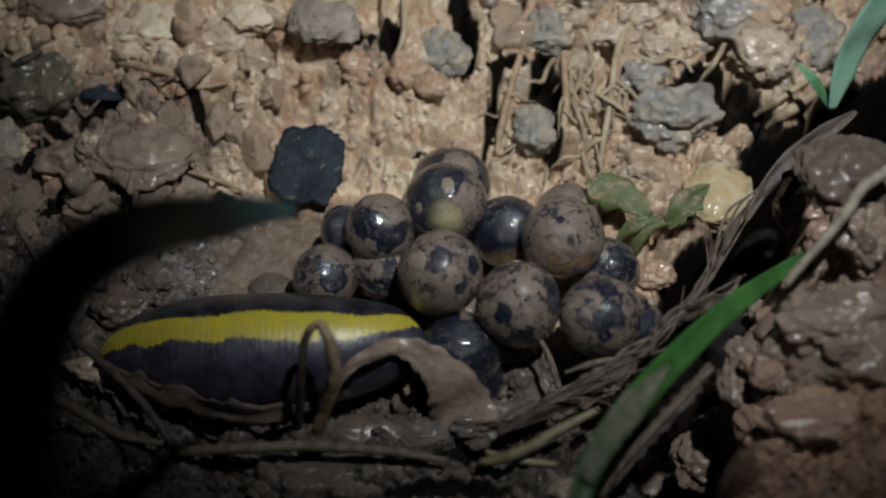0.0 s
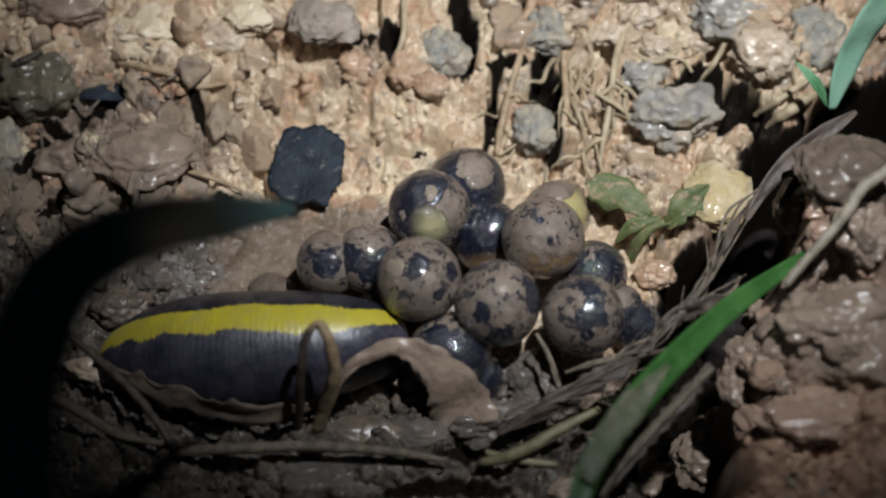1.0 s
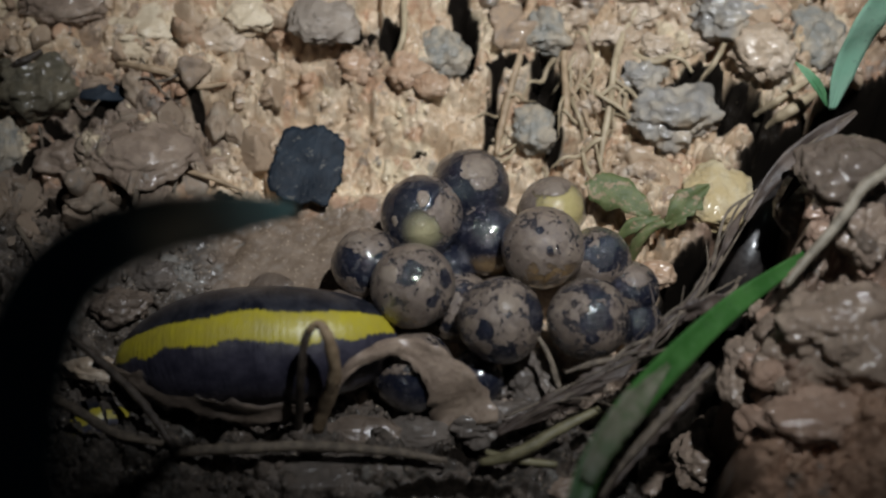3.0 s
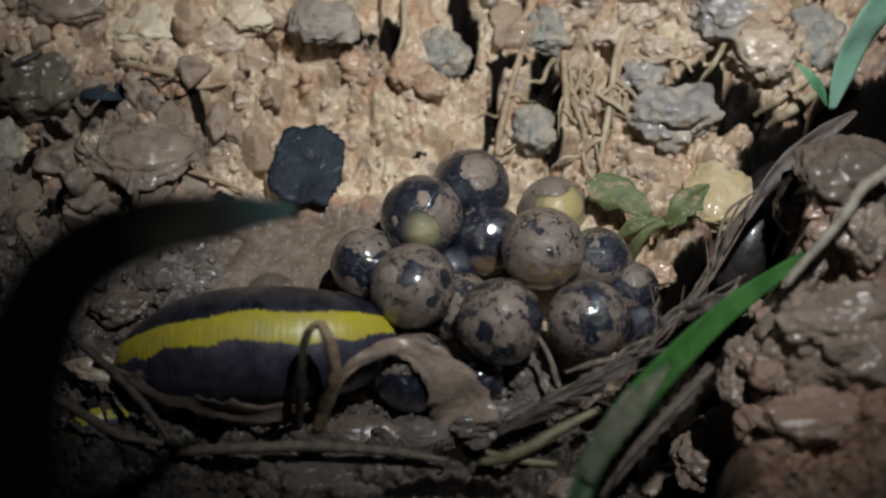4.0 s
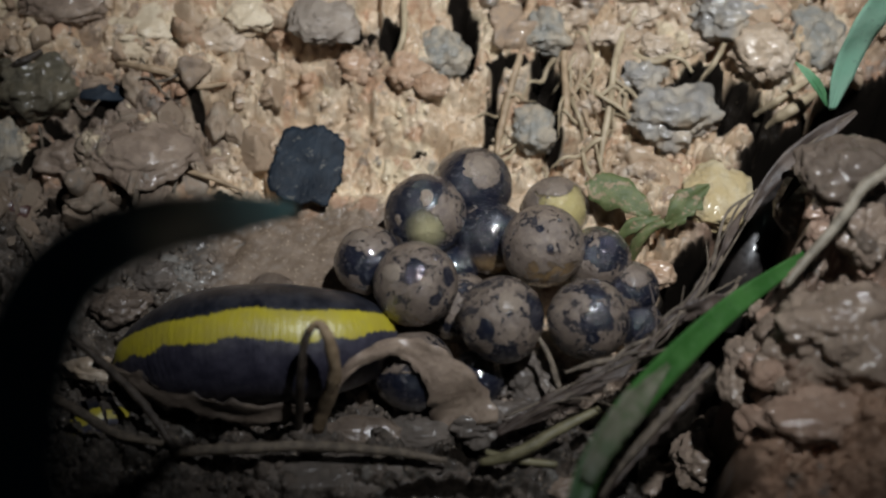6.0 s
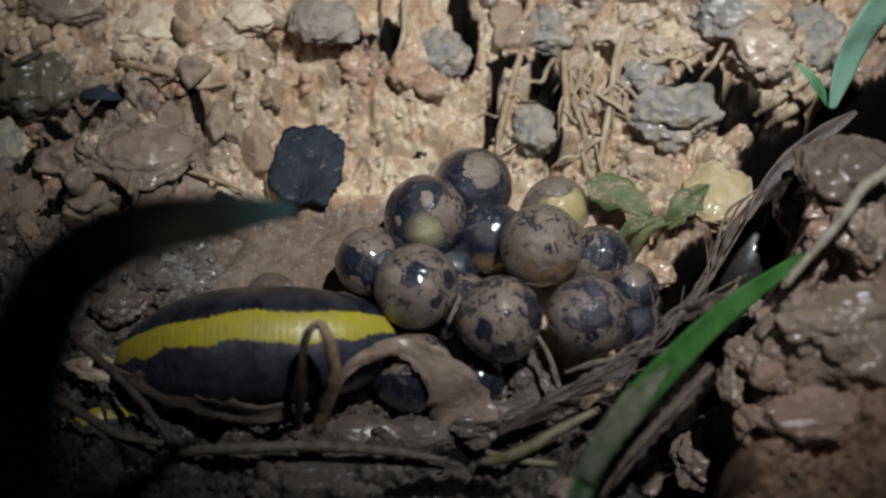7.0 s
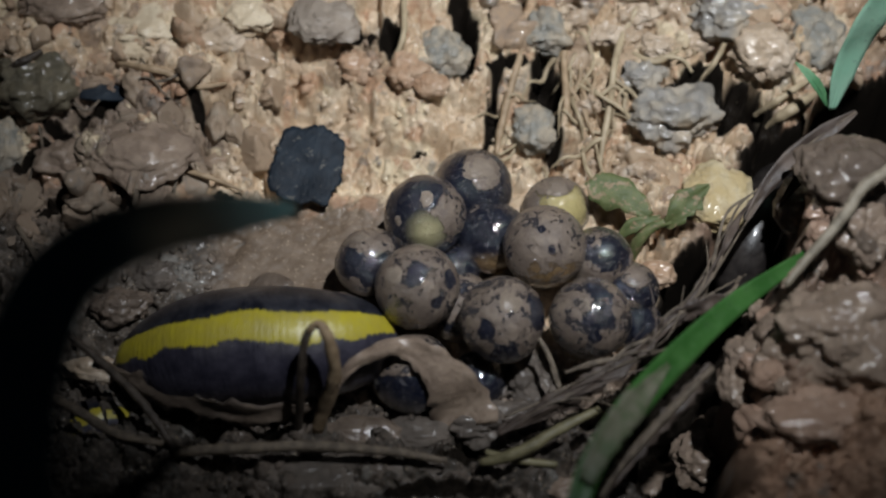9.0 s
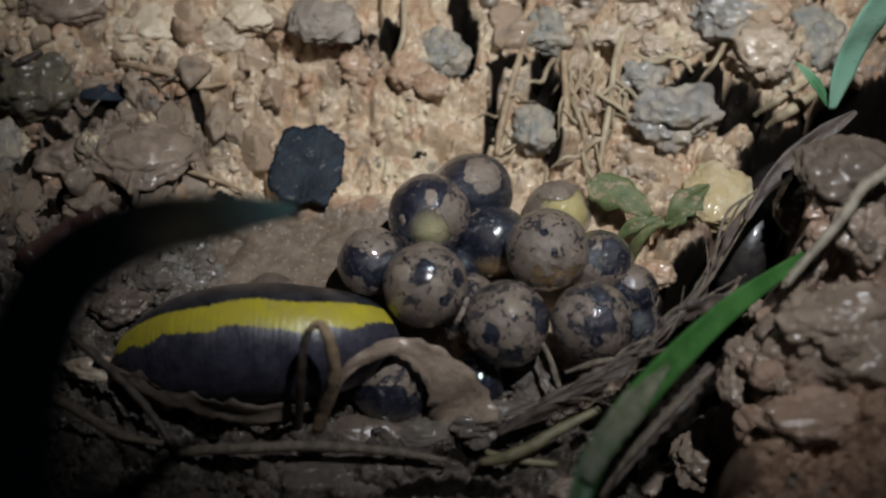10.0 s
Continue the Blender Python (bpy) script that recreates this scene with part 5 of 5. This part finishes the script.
def ringed(count, radius, ends):
    """Body rings from end to end; they swell from the ends to the middle."""
    out = []
    for k in range(count):
        ob = new("annulus", RING_MESH)
        ob.parent = caecilian
        u = abs(2 * k / (count - 1) - 1)
        r = ends + (radius - ends) * max(0.0, 1 - u ** 2) ** 0.72
        ob.scale = (1, r, r)
        ob.color = [0.5 + 0.5 * noise.noise(Vector((k * s, s * 9, 0))) + random.uniform(-w, w) for s, w in ((0.16, 0.03), (0.27, 0.05), (0.7, 0.4))] + [1]
        out.append(ob)
    return out


def along(points, count):
    """count places and headings, evenly spaced on a smooth line."""
    line = smooth_line(points, 160)
    run = np.concatenate(([0], np.cumsum([(b - a).length for a, b in zip(line, line[1:])])))
    out = []
    for s in np.linspace(0, run[-1], count):
        i = min(int(np.searchsorted(run, s, side="right")) - 1, 159)
        u = (s - run[i]) / (run[i + 1] - run[i])
        j, k = max(i - 4, 0), min(i + 5, 160)
        out.append((line[i].lerp(line[i + 1], u), (line[k] - line[j]).normalized()))
    return out


def ring_rows(poses, count):
    """Rows for walk(), ring by ring. poses: seconds, line, turn of the stripe above the level."""
    rows = [[] for _ in range(count)]
    for t, points, roll in poses:
        for k, (p, x) in enumerate(along(points, count)):
            y = Vector((0, 0, 1)).cross(x).normalized()
            z = x.cross(y)
            m = Matrix((x, y, z)).transposed().to_4x4()
            m = Matrix.Translation(p * MM) @ m @ Matrix.Rotation(radians(-roll), 4, "X")
            rows[k].append((t, m))
    return rows


random.seed(12)
front_rings = ringed(64, 6.6, 1.2)
lying = [(-36.1, -12.6, -1.6), (-31.8, -13.9, 3.6), (-26.5, -14.4, 6.9), (-20.8, -14.5, 8.1), (-14.2, -14.3, 8.2), (-10.0, -12.7, 5.6), (-7.2, -10.5, -0.1)]
stretched = [(-38.6, -11.5, -2.0), (-34.4, -12.5, 2.1), (-28.2, -13.6, 5.0), (-20.7, -14.0, 5.9), (-12.2, -13.7, 6.2), (-7.0, -12.2, 4.8), (-3.7, -9.9, 0.3)]
drawn = [(-38.6, -11.5, -2.0), (-34.4, -12.5, 2.1), (-28.2, -13.5, 5.1), (-20.9, -13.8, 6.1), (-13.5, -13.4, 6.4), (-8.7, -12.1, 4.9), (-5.5, -10.1, 0.2)]
arched = [(-38.4, -11.6, -2.1), (-34.2, -12.4, 3.2), (-26.9, -14.0, 8.6), (-19.1, -14.0, 10.0), (-11.2, -12.4, 6.8), (-6.4, -10.4, 2.8), (-3.4, -8.0, -3.2)]
settled = [(-36.4, -12.4, -1.5), (-32.0, -13.6, 3.8), (-26.7, -14.1, 7.1), (-20.8, -14.2, 8.3), (-14.0, -14.1, 8.3), (-9.9, -12.5, 5.8), (-7.1, -10.3, 0.0)]
rear_line = smooth_line([(35.7, -0.1, -8.7), (36.7, 2.4, -3.3), (38.0, 5.5, 0.1), (40.3, 11.0, 0.3), (44.8, 21.3, -5.9)], 40)
rear = part("trunk", tube(rear_line, (1.4, 2.8, 3.1, 3.1, 2.8, 1.8), 24, 0.02), SLATE, caecilian, "dark slate bend of the body in the gap", rear_line[0])
lower_rings = ringed(30, 3.0, 2.0)
low_coil = [(-46.0, -23.0, -9.0), (-42.6, -21.4, -3.0), (-39.4, -19.6, -0.6), (-36.6, -18.4, -3.0), (-34.9, -17.0, -10.0)]


def head_mesh():
    """A blunt, slightly flattened head that widens to the neck; its tip looks along x."""
    bm = bmesh.new()
    bmesh.ops.create_uvsphere(bm, u_segments=40, v_segments=28, radius=1)
    for v in bm.verts:
        p = v.co
        v.co = Vector((p.x * 4.6, p.y * 3.5 * (1 - 0.16 * max(0, p.x)), p.z * 3.0 * (1 - 0.12 * max(0, p.x))))
    return bm


head = part("head", head_mesh(), SNOUT, caecilian, "smooth brown-grey blunt head")


def worm_piece():
    bm, loops = bmesh.new(), []
    for k in range(13):
        u = -1.6 + 3.2 * k / 12
        r = 1.4 - 0.05 * (k % 2) - (0.15 if k in (0, 12) else 0)
        loops.append([bm.verts.new((u, r * math.cos(2 * math.pi * j / 20), r * math.sin(2 * math.pi * j / 20))) for j in range(20)])
    for a, b in zip(loops, loops[1:]):
        for j in range(20):
            bm.faces.new((a[j], a[(j + 1) % 20], b[(j + 1) % 20], b[j]))
    bm.faces.new(loops[0])
    bm.faces.new(loops[-1])
    bmesh.ops.recalc_face_normals(bm, faces=bm.faces)
    return to_mesh("segment", bm, WORM)


earthworm = tagged(new("earthworm"), "thin shiny reddish-brown earthworm creeping over the mud", "earthworm")
WORM_MESH = worm_piece()
worm_pieces = []
for _ in range(7):
    ob = new("segment", WORM_MESH)
    ob.parent = earthworm
    worm_pieces.append(ob)
worm_hidden = [(-66.6, 15.1, 1.9), (-64.1, 13.9, 0.0), (-59.7, 9.6, 2.2), (-57.1, 7.1, 2.1)]
worm_edge = [(-58.4, 9.7, 4.3), (-54.5, 6.7, 6.2), (-51.9, 7.9, 4.2), (-49.3, 8.6, 2.8)]
worm_deep = [(-50.0, 4.0, -6.0), (-46.0, 5.0, -7.0), (-42.0, 6.0, -7.0), (-38.0, 7.0, -6.0)]
worm_wait = [(-41.5, 4.0, 2.4), (-39.2, 5.3, 2.0), (-36.3, 5.8, 3.1), (-33.3, 6.7, 3.3)]
worm_out = [(-48.6, 0.4, 4.3), (-47.2, 3.2, 2.7), (-45.3, 5.3, 2.4), (-42.7, 5.8, 3.7)]


def path(*stops):
    """Rows for walk() from seconds and millimetres, with turns in degrees where they are given."""
    return [(s[0], pose(s[1] * MM, s[2] * MM, s[3] * MM, *s[4:])) for s in stops]


def motions():
    walk(egg_a, path((0, 0.3, 4.4, 9.1), (0.5, 0.7, 4.1, 8.9), (0.6, 0.4, 4.2, 8.9), (0.7, -0.7, 4.2, 8.9), (1, -1.6, 3.7, 8.6), (1.5, -1.4, 3.7, 8.6), (1.6, -0.1, 4.3, 9.0), (1.8, -0.6, 3.4, 8.4), (1.9, -2.3, 3.3, 8.3), (2, -2.6, 3.7, 8.6), (2.5, -2.5, 3.2, 8.2), (4, -2.5, 3.2, 8.2), (5, -2.5, 3.2, 8.2), (5.5, -2.1, 3.3, 8.3), (7, -2.1, 3.2, 8.2), (8, -1.9, 3.0, 8.1), (9, -2.1, 3.2, 8.2), (9.5, -1.3, 3.6, 8.5), (10, -1.6, 3.3, 8.3)))
    walk(egg_b, path((0, 1.0, 9.8, 5.5), (0.5, 1.5, 9.8, 5.5), (0.6, 1.8, 9.9, 5.6), (0.7, 3.6, 10.4, 5.9), (1, 2.8, 9.7, 5.5), (1.5, 2.9, 9.7, 5.5), (1.6, 4.7, 11.4, 6.6), (1.8, 4.4, 10.1, 5.8), (1.9, 4.5, 10.4, 5.9), (2, 2.7, 10.1, 5.8), (2.5, 3.3, 9.6, 5.4), (4, 3.3, 9.6, 5.4), (5, 3.3, 9.6, 5.4), (5.5, 3.6, 9.8, 5.5), (7, 3.6, 9.7, 5.5), (8, 3.4, 9.6, 5.4), (9, 3.6, 9.6, 5.4), (9.5, 4.0, 9.5, 5.3), (10, 3.7, 9.2, 5.1)))
    walk(egg_c, path((0, 7.8, 3.3, 4.7), (0.5, 8.3, 3.3, 4.7), (0.6, 8.0, 3.3, 4.7), (0.7, 6.8, 3.2, 4.6), (1, 5.4, 3.0, 4.4), (1.5, 5.5, 3.0, 4.4), (1.6, 7.7, 4.4, 5.4), (1.8, 6.5, 3.3, 4.7), (1.9, 4.5, 1.8, 3.6), (2, 5.3, 3.4, 4.7), (2.5, 5.4, 2.8, 4.3), (4, 5.3, 2.7, 4.2), (5, 5.3, 2.7, 4.2), (5.5, 5.5, 2.8, 4.3), (7, 5.6, 2.9, 4.4), (8, 5.6, 2.7, 4.2), (9, 5.8, 2.9, 4.4), (9.5, 6.2, 2.8, 4.3), (10, 5.9, 2.6, 4.2)))
    walk(egg_d, path((0, 13.8, -0.6, 9.2), (0.5, 14.7, -0.5, 9.3), (0.6, 14.2, -0.5, 9.3), (0.7, 13.0, -0.4, 9.4), (1, 11.5, -0.7, 9.2), (1.5, 11.7, -0.7, 9.2), (1.6, 15.6, -0.3, 9.4), (1.8, 13.2, -0.5, 9.3), (1.9, 8.8, -0.2, 9.5), (2, 12.0, -1.2, 8.8), (2.5, 11.5, -1.6, 8.6), (4, 11.5, -1.7, 8.5), (5, 11.5, -1.7, 8.5), (5.5, 11.6, -1.6, 8.6), (7, 11.3, -1.4, 8.7), (8, 11.5, -1.7, 8.5), (9, 11.7, -1.5, 8.6), (9.5, 12.6, -1.7, 8.5), (10, 12.0, -1.8, 8.4)))
    walk(egg_e, path((0, -0.3, -6.2, 10.2), (0.5, 0.6, -6.2, 10.2), (0.6, 0.4, -6.2, 10.2), (0.7, -1.4, -6.2, 10.2), (1, -2.7, -6.8, 9.8), (1.5, -2.4, -6.8, 9.8), (1.6, -0.5, -5.2, 10.9), (1.8, -2.7, -7.4, 9.4), (1.9, -3.1, -7.7, 9.2), (2, -3.4, -6.8, 9.8), (2.5, -3.4, -7.4, 9.4), (4, -3.4, -7.4, 9.3), (5, -3.4, -7.4, 9.3), (5.5, -3.2, -7.2, 9.5), (7, -3.0, -7.5, 9.3), (8, -2.8, -7.6, 9.2), (9, -2.9, -7.5, 9.3), (9.5, -2.0, -6.9, 9.7), (10, -2.0, -7.3, 9.4)))
    walk(egg_f, path((0, 8.4, -9.6, 9.0), (0.5, 9.6, -9.6, 9.0), (0.6, 9.1, -9.6, 9.0), (0.7, 7.4, -9.5, 9.1), (1, 6.1, -9.5, 9.1), (1.5, 6.3, -9.5, 9.1), (1.6, 8.6, -9.0, 9.4), (1.8, 7.3, -10.1, 8.7), (1.9, 4.3, -9.4, 9.2), (2, 6.9, -10.7, 8.3), (2.5, 6.5, -11.0, 8.0), (4, 6.4, -11.2, 7.9), (5, 6.4, -11.2, 7.9), (5.5, 6.6, -11.1, 8.0), (7, 6.3, -11.0, 8.1), (8, 6.4, -11.2, 7.9), (9, 6.6, -11.0, 8.0), (9.5, 7.4, -11.2, 7.9), (10, 7.1, -11.4, 7.8)))
    walk(egg_g, path((0, 17.5, -10.8, 8.2), (0.5, 18.5, -10.9, 8.1), (0.6, 18.0, -10.9, 8.1), (0.7, 16.6, -10.7, 8.3), (1, 15.6, -10.7, 8.3), (1.5, 15.6, -10.8, 8.2), (1.6, 17.9, -10.4, 8.5), (1.8, 17.4, -10.7, 8.3), (1.9, 14.2, -10.0, 8.8), (2, 16.3, -10.8, 8.2), (2.5, 16.2, -11.0, 8.1), (4, 16.1, -11.1, 8.0), (5, 16.1, -11.1, 8.0), (5.5, 16.2, -11.1, 8.0), (7, 16.1, -10.8, 8.2), (8, 16.3, -11.0, 8.1), (9, 16.4, -10.9, 8.1), (9.5, 16.8, -11.2, 7.9), (10, 16.6, -11.3, 7.9)))
    walk(egg_h, path((0, -7.3, 0.8, 9.0, 0, 0, 0), (0.5, -7.9, 0.0, 8.4, 0, 0, 0), (0.6, -7.9, 0.1, 8.5, 0, 0, 0), (0.7, -7.7, -1.0, 7.8, 0, 0, 0), (1, -8.6, -2.1, 7.0, 0, -20, 0), (1.5, -8.4, -1.9, 7.1, 0, -20, 0), (1.6, -6.2, -2.2, 6.9, 0, -20, 0), (1.8, -7.6, -2.7, 6.5, 0, -20, 0), (1.9, -7.5, -2.3, 6.8, 0, -20, 0), (2, -9.0, -2.0, 7.0, 0, -20, 0), (2.5, -8.8, -2.5, 6.7, 0, -20, 0), (4, -8.9, -2.5, 6.7, 0, -20, 0), (5, -8.9, -2.5, 6.7, 0, -20, 0), (5.5, -8.7, -2.3, 6.8, 0, -20, 0), (7, -8.4, -2.4, 6.8, 0, -20, 0), (8, -8.4, -2.6, 6.6, 0, -20, 0), (9, -8.4, -2.5, 6.7, 0, -20, 0), (9.5, -8.1, -2.2, 6.9, 0, -20, 0), (10, -8.1, -2.4, 6.7, 0, -20, 0)))
    walk(egg_i, path((0, 15.4, 7.8, 1.7), (0.5, 15.7, 7.8, 1.7), (0.6, 15.6, 7.8, 1.7), (0.7, 15.0, 8.1, 1.9), (1, 14.0, 8.1, 1.9), (1.5, 14.1, 8.1, 1.9), (1.6, 15.7, 8.1, 1.9), (1.8, 15.0, 8.2, 2.0), (1.9, 14.0, 10.1, 3.3), (2, 13.6, 9.1, 2.6), (2.5, 13.5, 8.5, 2.2), (4, 13.5, 8.5, 2.2), (5, 13.5, 8.5, 2.2), (5.5, 13.7, 8.5, 2.2), (7, 13.9, 8.5, 2.2), (8, 13.8, 8.4, 2.1), (9, 13.9, 8.5, 2.2), (9.5, 14.6, 8.3, 2.0), (10, 14.1, 8.1, 1.9)))
    walk(egg_j, path((0, 19.1, -2.1, 4.5), (0.5, 20.0, -2.2, 4.4), (0.7, 18.0, -2.1, 4.5), (1, 17.6, -2.4, 4.3), (1.5, 17.6, -2.4, 4.3), (1.6, 19.5, -1.7, 4.8), (1.8, 19.0, -1.8, 4.7), (1.9, 17.3, 0.1, 6.0), (2, 18.2, -0.8, 5.5), (2.5, 18.1, -1.1, 5.2), (5, 18.1, -1.2, 5.2), (7, 18.1, -1.0, 5.3), (9, 18.3, -1.1, 5.2), (9.5, 18.7, -1.4, 5.0), (10, 18.4, -1.4, 5.0)))
    walk(egg_k, path((0, 1.9, -13.0, 4.2, 0, 0, 0), (0.5, 2.3, -13.0, 4.2, 0, 0, 0), (0.6, 2.2, -13.0, 4.2, 0, 0, 0), (0.7, 1.0, -12.9, 4.3, 20, 0, 30), (1, 0.8, -13.1, 4.1, 20, 0, 30), (1.5, 0.8, -13.1, 4.1, 20, 0, 30), (1.6, 1.9, -12.7, 4.4, 20, 0, 30), (1.8, 1.2, -13.3, 4.0, 20, 0, 30), (1.9, -2.2, -14.1, 3.4, 75, 0, 30), (2, -2.9, -14.5, 3.2, 75, 0, 30), (2.5, -3.2, -14.9, 2.9, 75, 0, 30), (5, -3.2, -14.9, 2.9, 75, 0, 30), (5.5, -3.2, -14.8, 3.0, 75, 0, 30), (7, -3.3, -14.9, 2.9, 75, 0, 30), (8, -3.3, -15.0, 2.8, 75, 0, 30), (9, -3.4, -15.0, 2.8, 75, 0, 30), (9.5, -5.4, -15.5, 2.5, 75, 0, 30), (10, -5.7, -15.9, 2.2, 75, 0, 30)))
    walk(egg_l, path((0, -13.6, -3.8, 5.8, 0, 0, 0), (0.5, -13.0, -4.3, 5.4, 0, 0, 0), (0.6, -12.6, -3.8, 5.8, 0, 0, 0), (0.7, -12.4, -0.2, 8.3, 0, -25, 0), (1, -13.2, -2.5, 6.7, 0, -25, 0), (1.5, -12.7, -2.4, 6.8, 0, -25, 0), (1.6, -9.4, -4.3, 5.4, 0, -25, 0), (1.8, -9.4, -4.8, 5.0, 0, -25, 0), (1.9, -9.4, -4.8, 5.0, 0, -25, 0), (2, -11.3, -7.5, 3.2, 0, -25, 0), (5, -11.4, -8.3, 2.6, 0, -25, 0), (10, -11.4, -8.3, 2.6, 0, -25, 0)))
    walk(egg_m, path((0, -6.8, -1.6, 4.9), (0.5, -6.2, -1.8, 4.7), (0.7, -5.6, -1.6, 4.9), (1, -6.2, -2.7, 4.1), (1.5, -6.2, -2.7, 4.1), (1.6, -4.2, -2.1, 4.5), (1.9, 1.1, -5.4, 2.2), (2, 1.9, -5.4, 2.2), (2.5, 2.1, -5.6, 2.0), (5, 2.1, -5.6, 2.0), (9, 2.1, -5.6, 2.0), (10, 2.7, -5.6, 2.0)))
    walk(egg_n, path((0, 3.7, -14.3, 0.9), (1, 3.6, -14.3, 0.9), (1.5, 3.6, -14.3, 0.9), (1.9, 5.0, -13.4, 1.5), (2, 3.9, -14.3, 0.9), (5, 3.9, -14.4, 0.8), (10, 3.9, -14.7, 0.6)))
    walk(egg_o, path((0, -11.5, 3.0, 5.6), (0.5, -11.1, 2.6, 5.4), (0.7, -8.3, 1.2, 4.4), (1, -7.7, 0.7, 4.0), (1.6, -5.6, 0.7, 4.0), (2, 0.4, -0.4, 3.2), (5, 1.1, -1.0, 2.9), (10, 1.4, -1.0, 2.9)))
    walk(egg_p, path((0, 21.3, -6.5, 1.5), (0.5, 21.7, -6.5, 1.5), (0.7, 20.6, -5.9, 1.9), (1, 20.3, -5.9, 1.9), (1.6, 21.6, -5.6, 2.0), (1.8, 21.9, -4.3, 3.0), (1.9, 22.8, -1.0, 5.3), (2, 22.3, -3.2, 3.8), (2.5, 22.1, -3.9, 3.3), (5, 22.1, -3.9, 3.3), (9.5, 22.1, -4.0, 3.2), (10, 22.0, -4.1, 3.1)))
    walk(egg_q, path((0, 23.3, -7.6, 0.7), (1, 22.6, -7.3, 0.9), (1.6, 22.9, -7.3, 0.9), (1.9, 22.1, -6.5, 1.5), (2, 22.8, -7.1, 1.0), (5, 22.8, -7.3, 0.9), (10, 22.8, -7.4, 0.8)))
    poses = [(0, stretched, 83), (0.6, stretched, 85), (0.7, drawn, 97), (1, drawn, 89), (1.5, drawn, 93), (1.6, arched, 105), (1.7, stretched, 91), (1.8, stretched, 83), (1.9, stretched, 77), (2, lying, 75), (5, lying, 75), (5.5, settled, 75), (7, lying, 75), (9, lying, 75), (9.5, settled, 83), (10, settled, 85)]
    for ob, rows in zip(front_rings, ring_rows(poses, len(front_rings))):
        walk(ob, rows)
    walk(rear, path((0, 36.7, -0.1, -23.7), (1.7, 36.7, -0.1, -23.7), (2.1, 36.2, -0.1, -11.7), (2.7, 36.2, -0.1, -11.7), (3.8, 35.4, -0.1, -8.2), (5, 35.4, -0.1, -8.2), (5.6, 36.2, -0.1, -11.7), (6.9, 36.2, -0.1, -11.7), (8.5, 35.7, -0.1, -8.7), (10, 35.7, -0.1, -8.4)))
    poses = [(0, [(x, y, z - 3) for x, y, z in low_coil], 70), (1.8, [(x, y, z - 3) for x, y, z in low_coil], 70), (2.1, low_coil, 78), (9.2, low_coil, 78), (9.5, [(x, y, z - 3) for x, y, z in low_coil], 74), (10, [(x, y, z - 3) for x, y, z in low_coil], 74)]
    for ob, rows in zip(lower_rings, ring_rows(poses, len(lower_rings))):
        walk(ob, rows)
    walk(head, path((0, 55.4, 38.6, -6.0, 0, -40, 110), (1.2, 55.4, 38.6, -6.0, 0, -40, 110), (1.5, 47.5, 25.9, 13.1, 0, -40, 110), (2.7, 47.6, 26.0, 13.2, 0, -40, 110), (3.4, 55.4, 38.6, -6.0, 0, -40, 110), (10, 55.4, 38.6, -6.0, 0, -40, 110)))
    poses = [(0, worm_hidden, 0), (4.6, worm_hidden, 0), (5.2, worm_edge, 0), (5.7, worm_edge, 0), (6.4, worm_hidden, 0), (7.4, worm_deep, 0), (8.6, worm_wait, 0), (9.25, worm_wait, 0), (10, worm_out, 0)]
    for ob, rows in zip(worm_pieces, ring_rows(poses, len(worm_pieces))):
        walk(ob, rows)


motions()
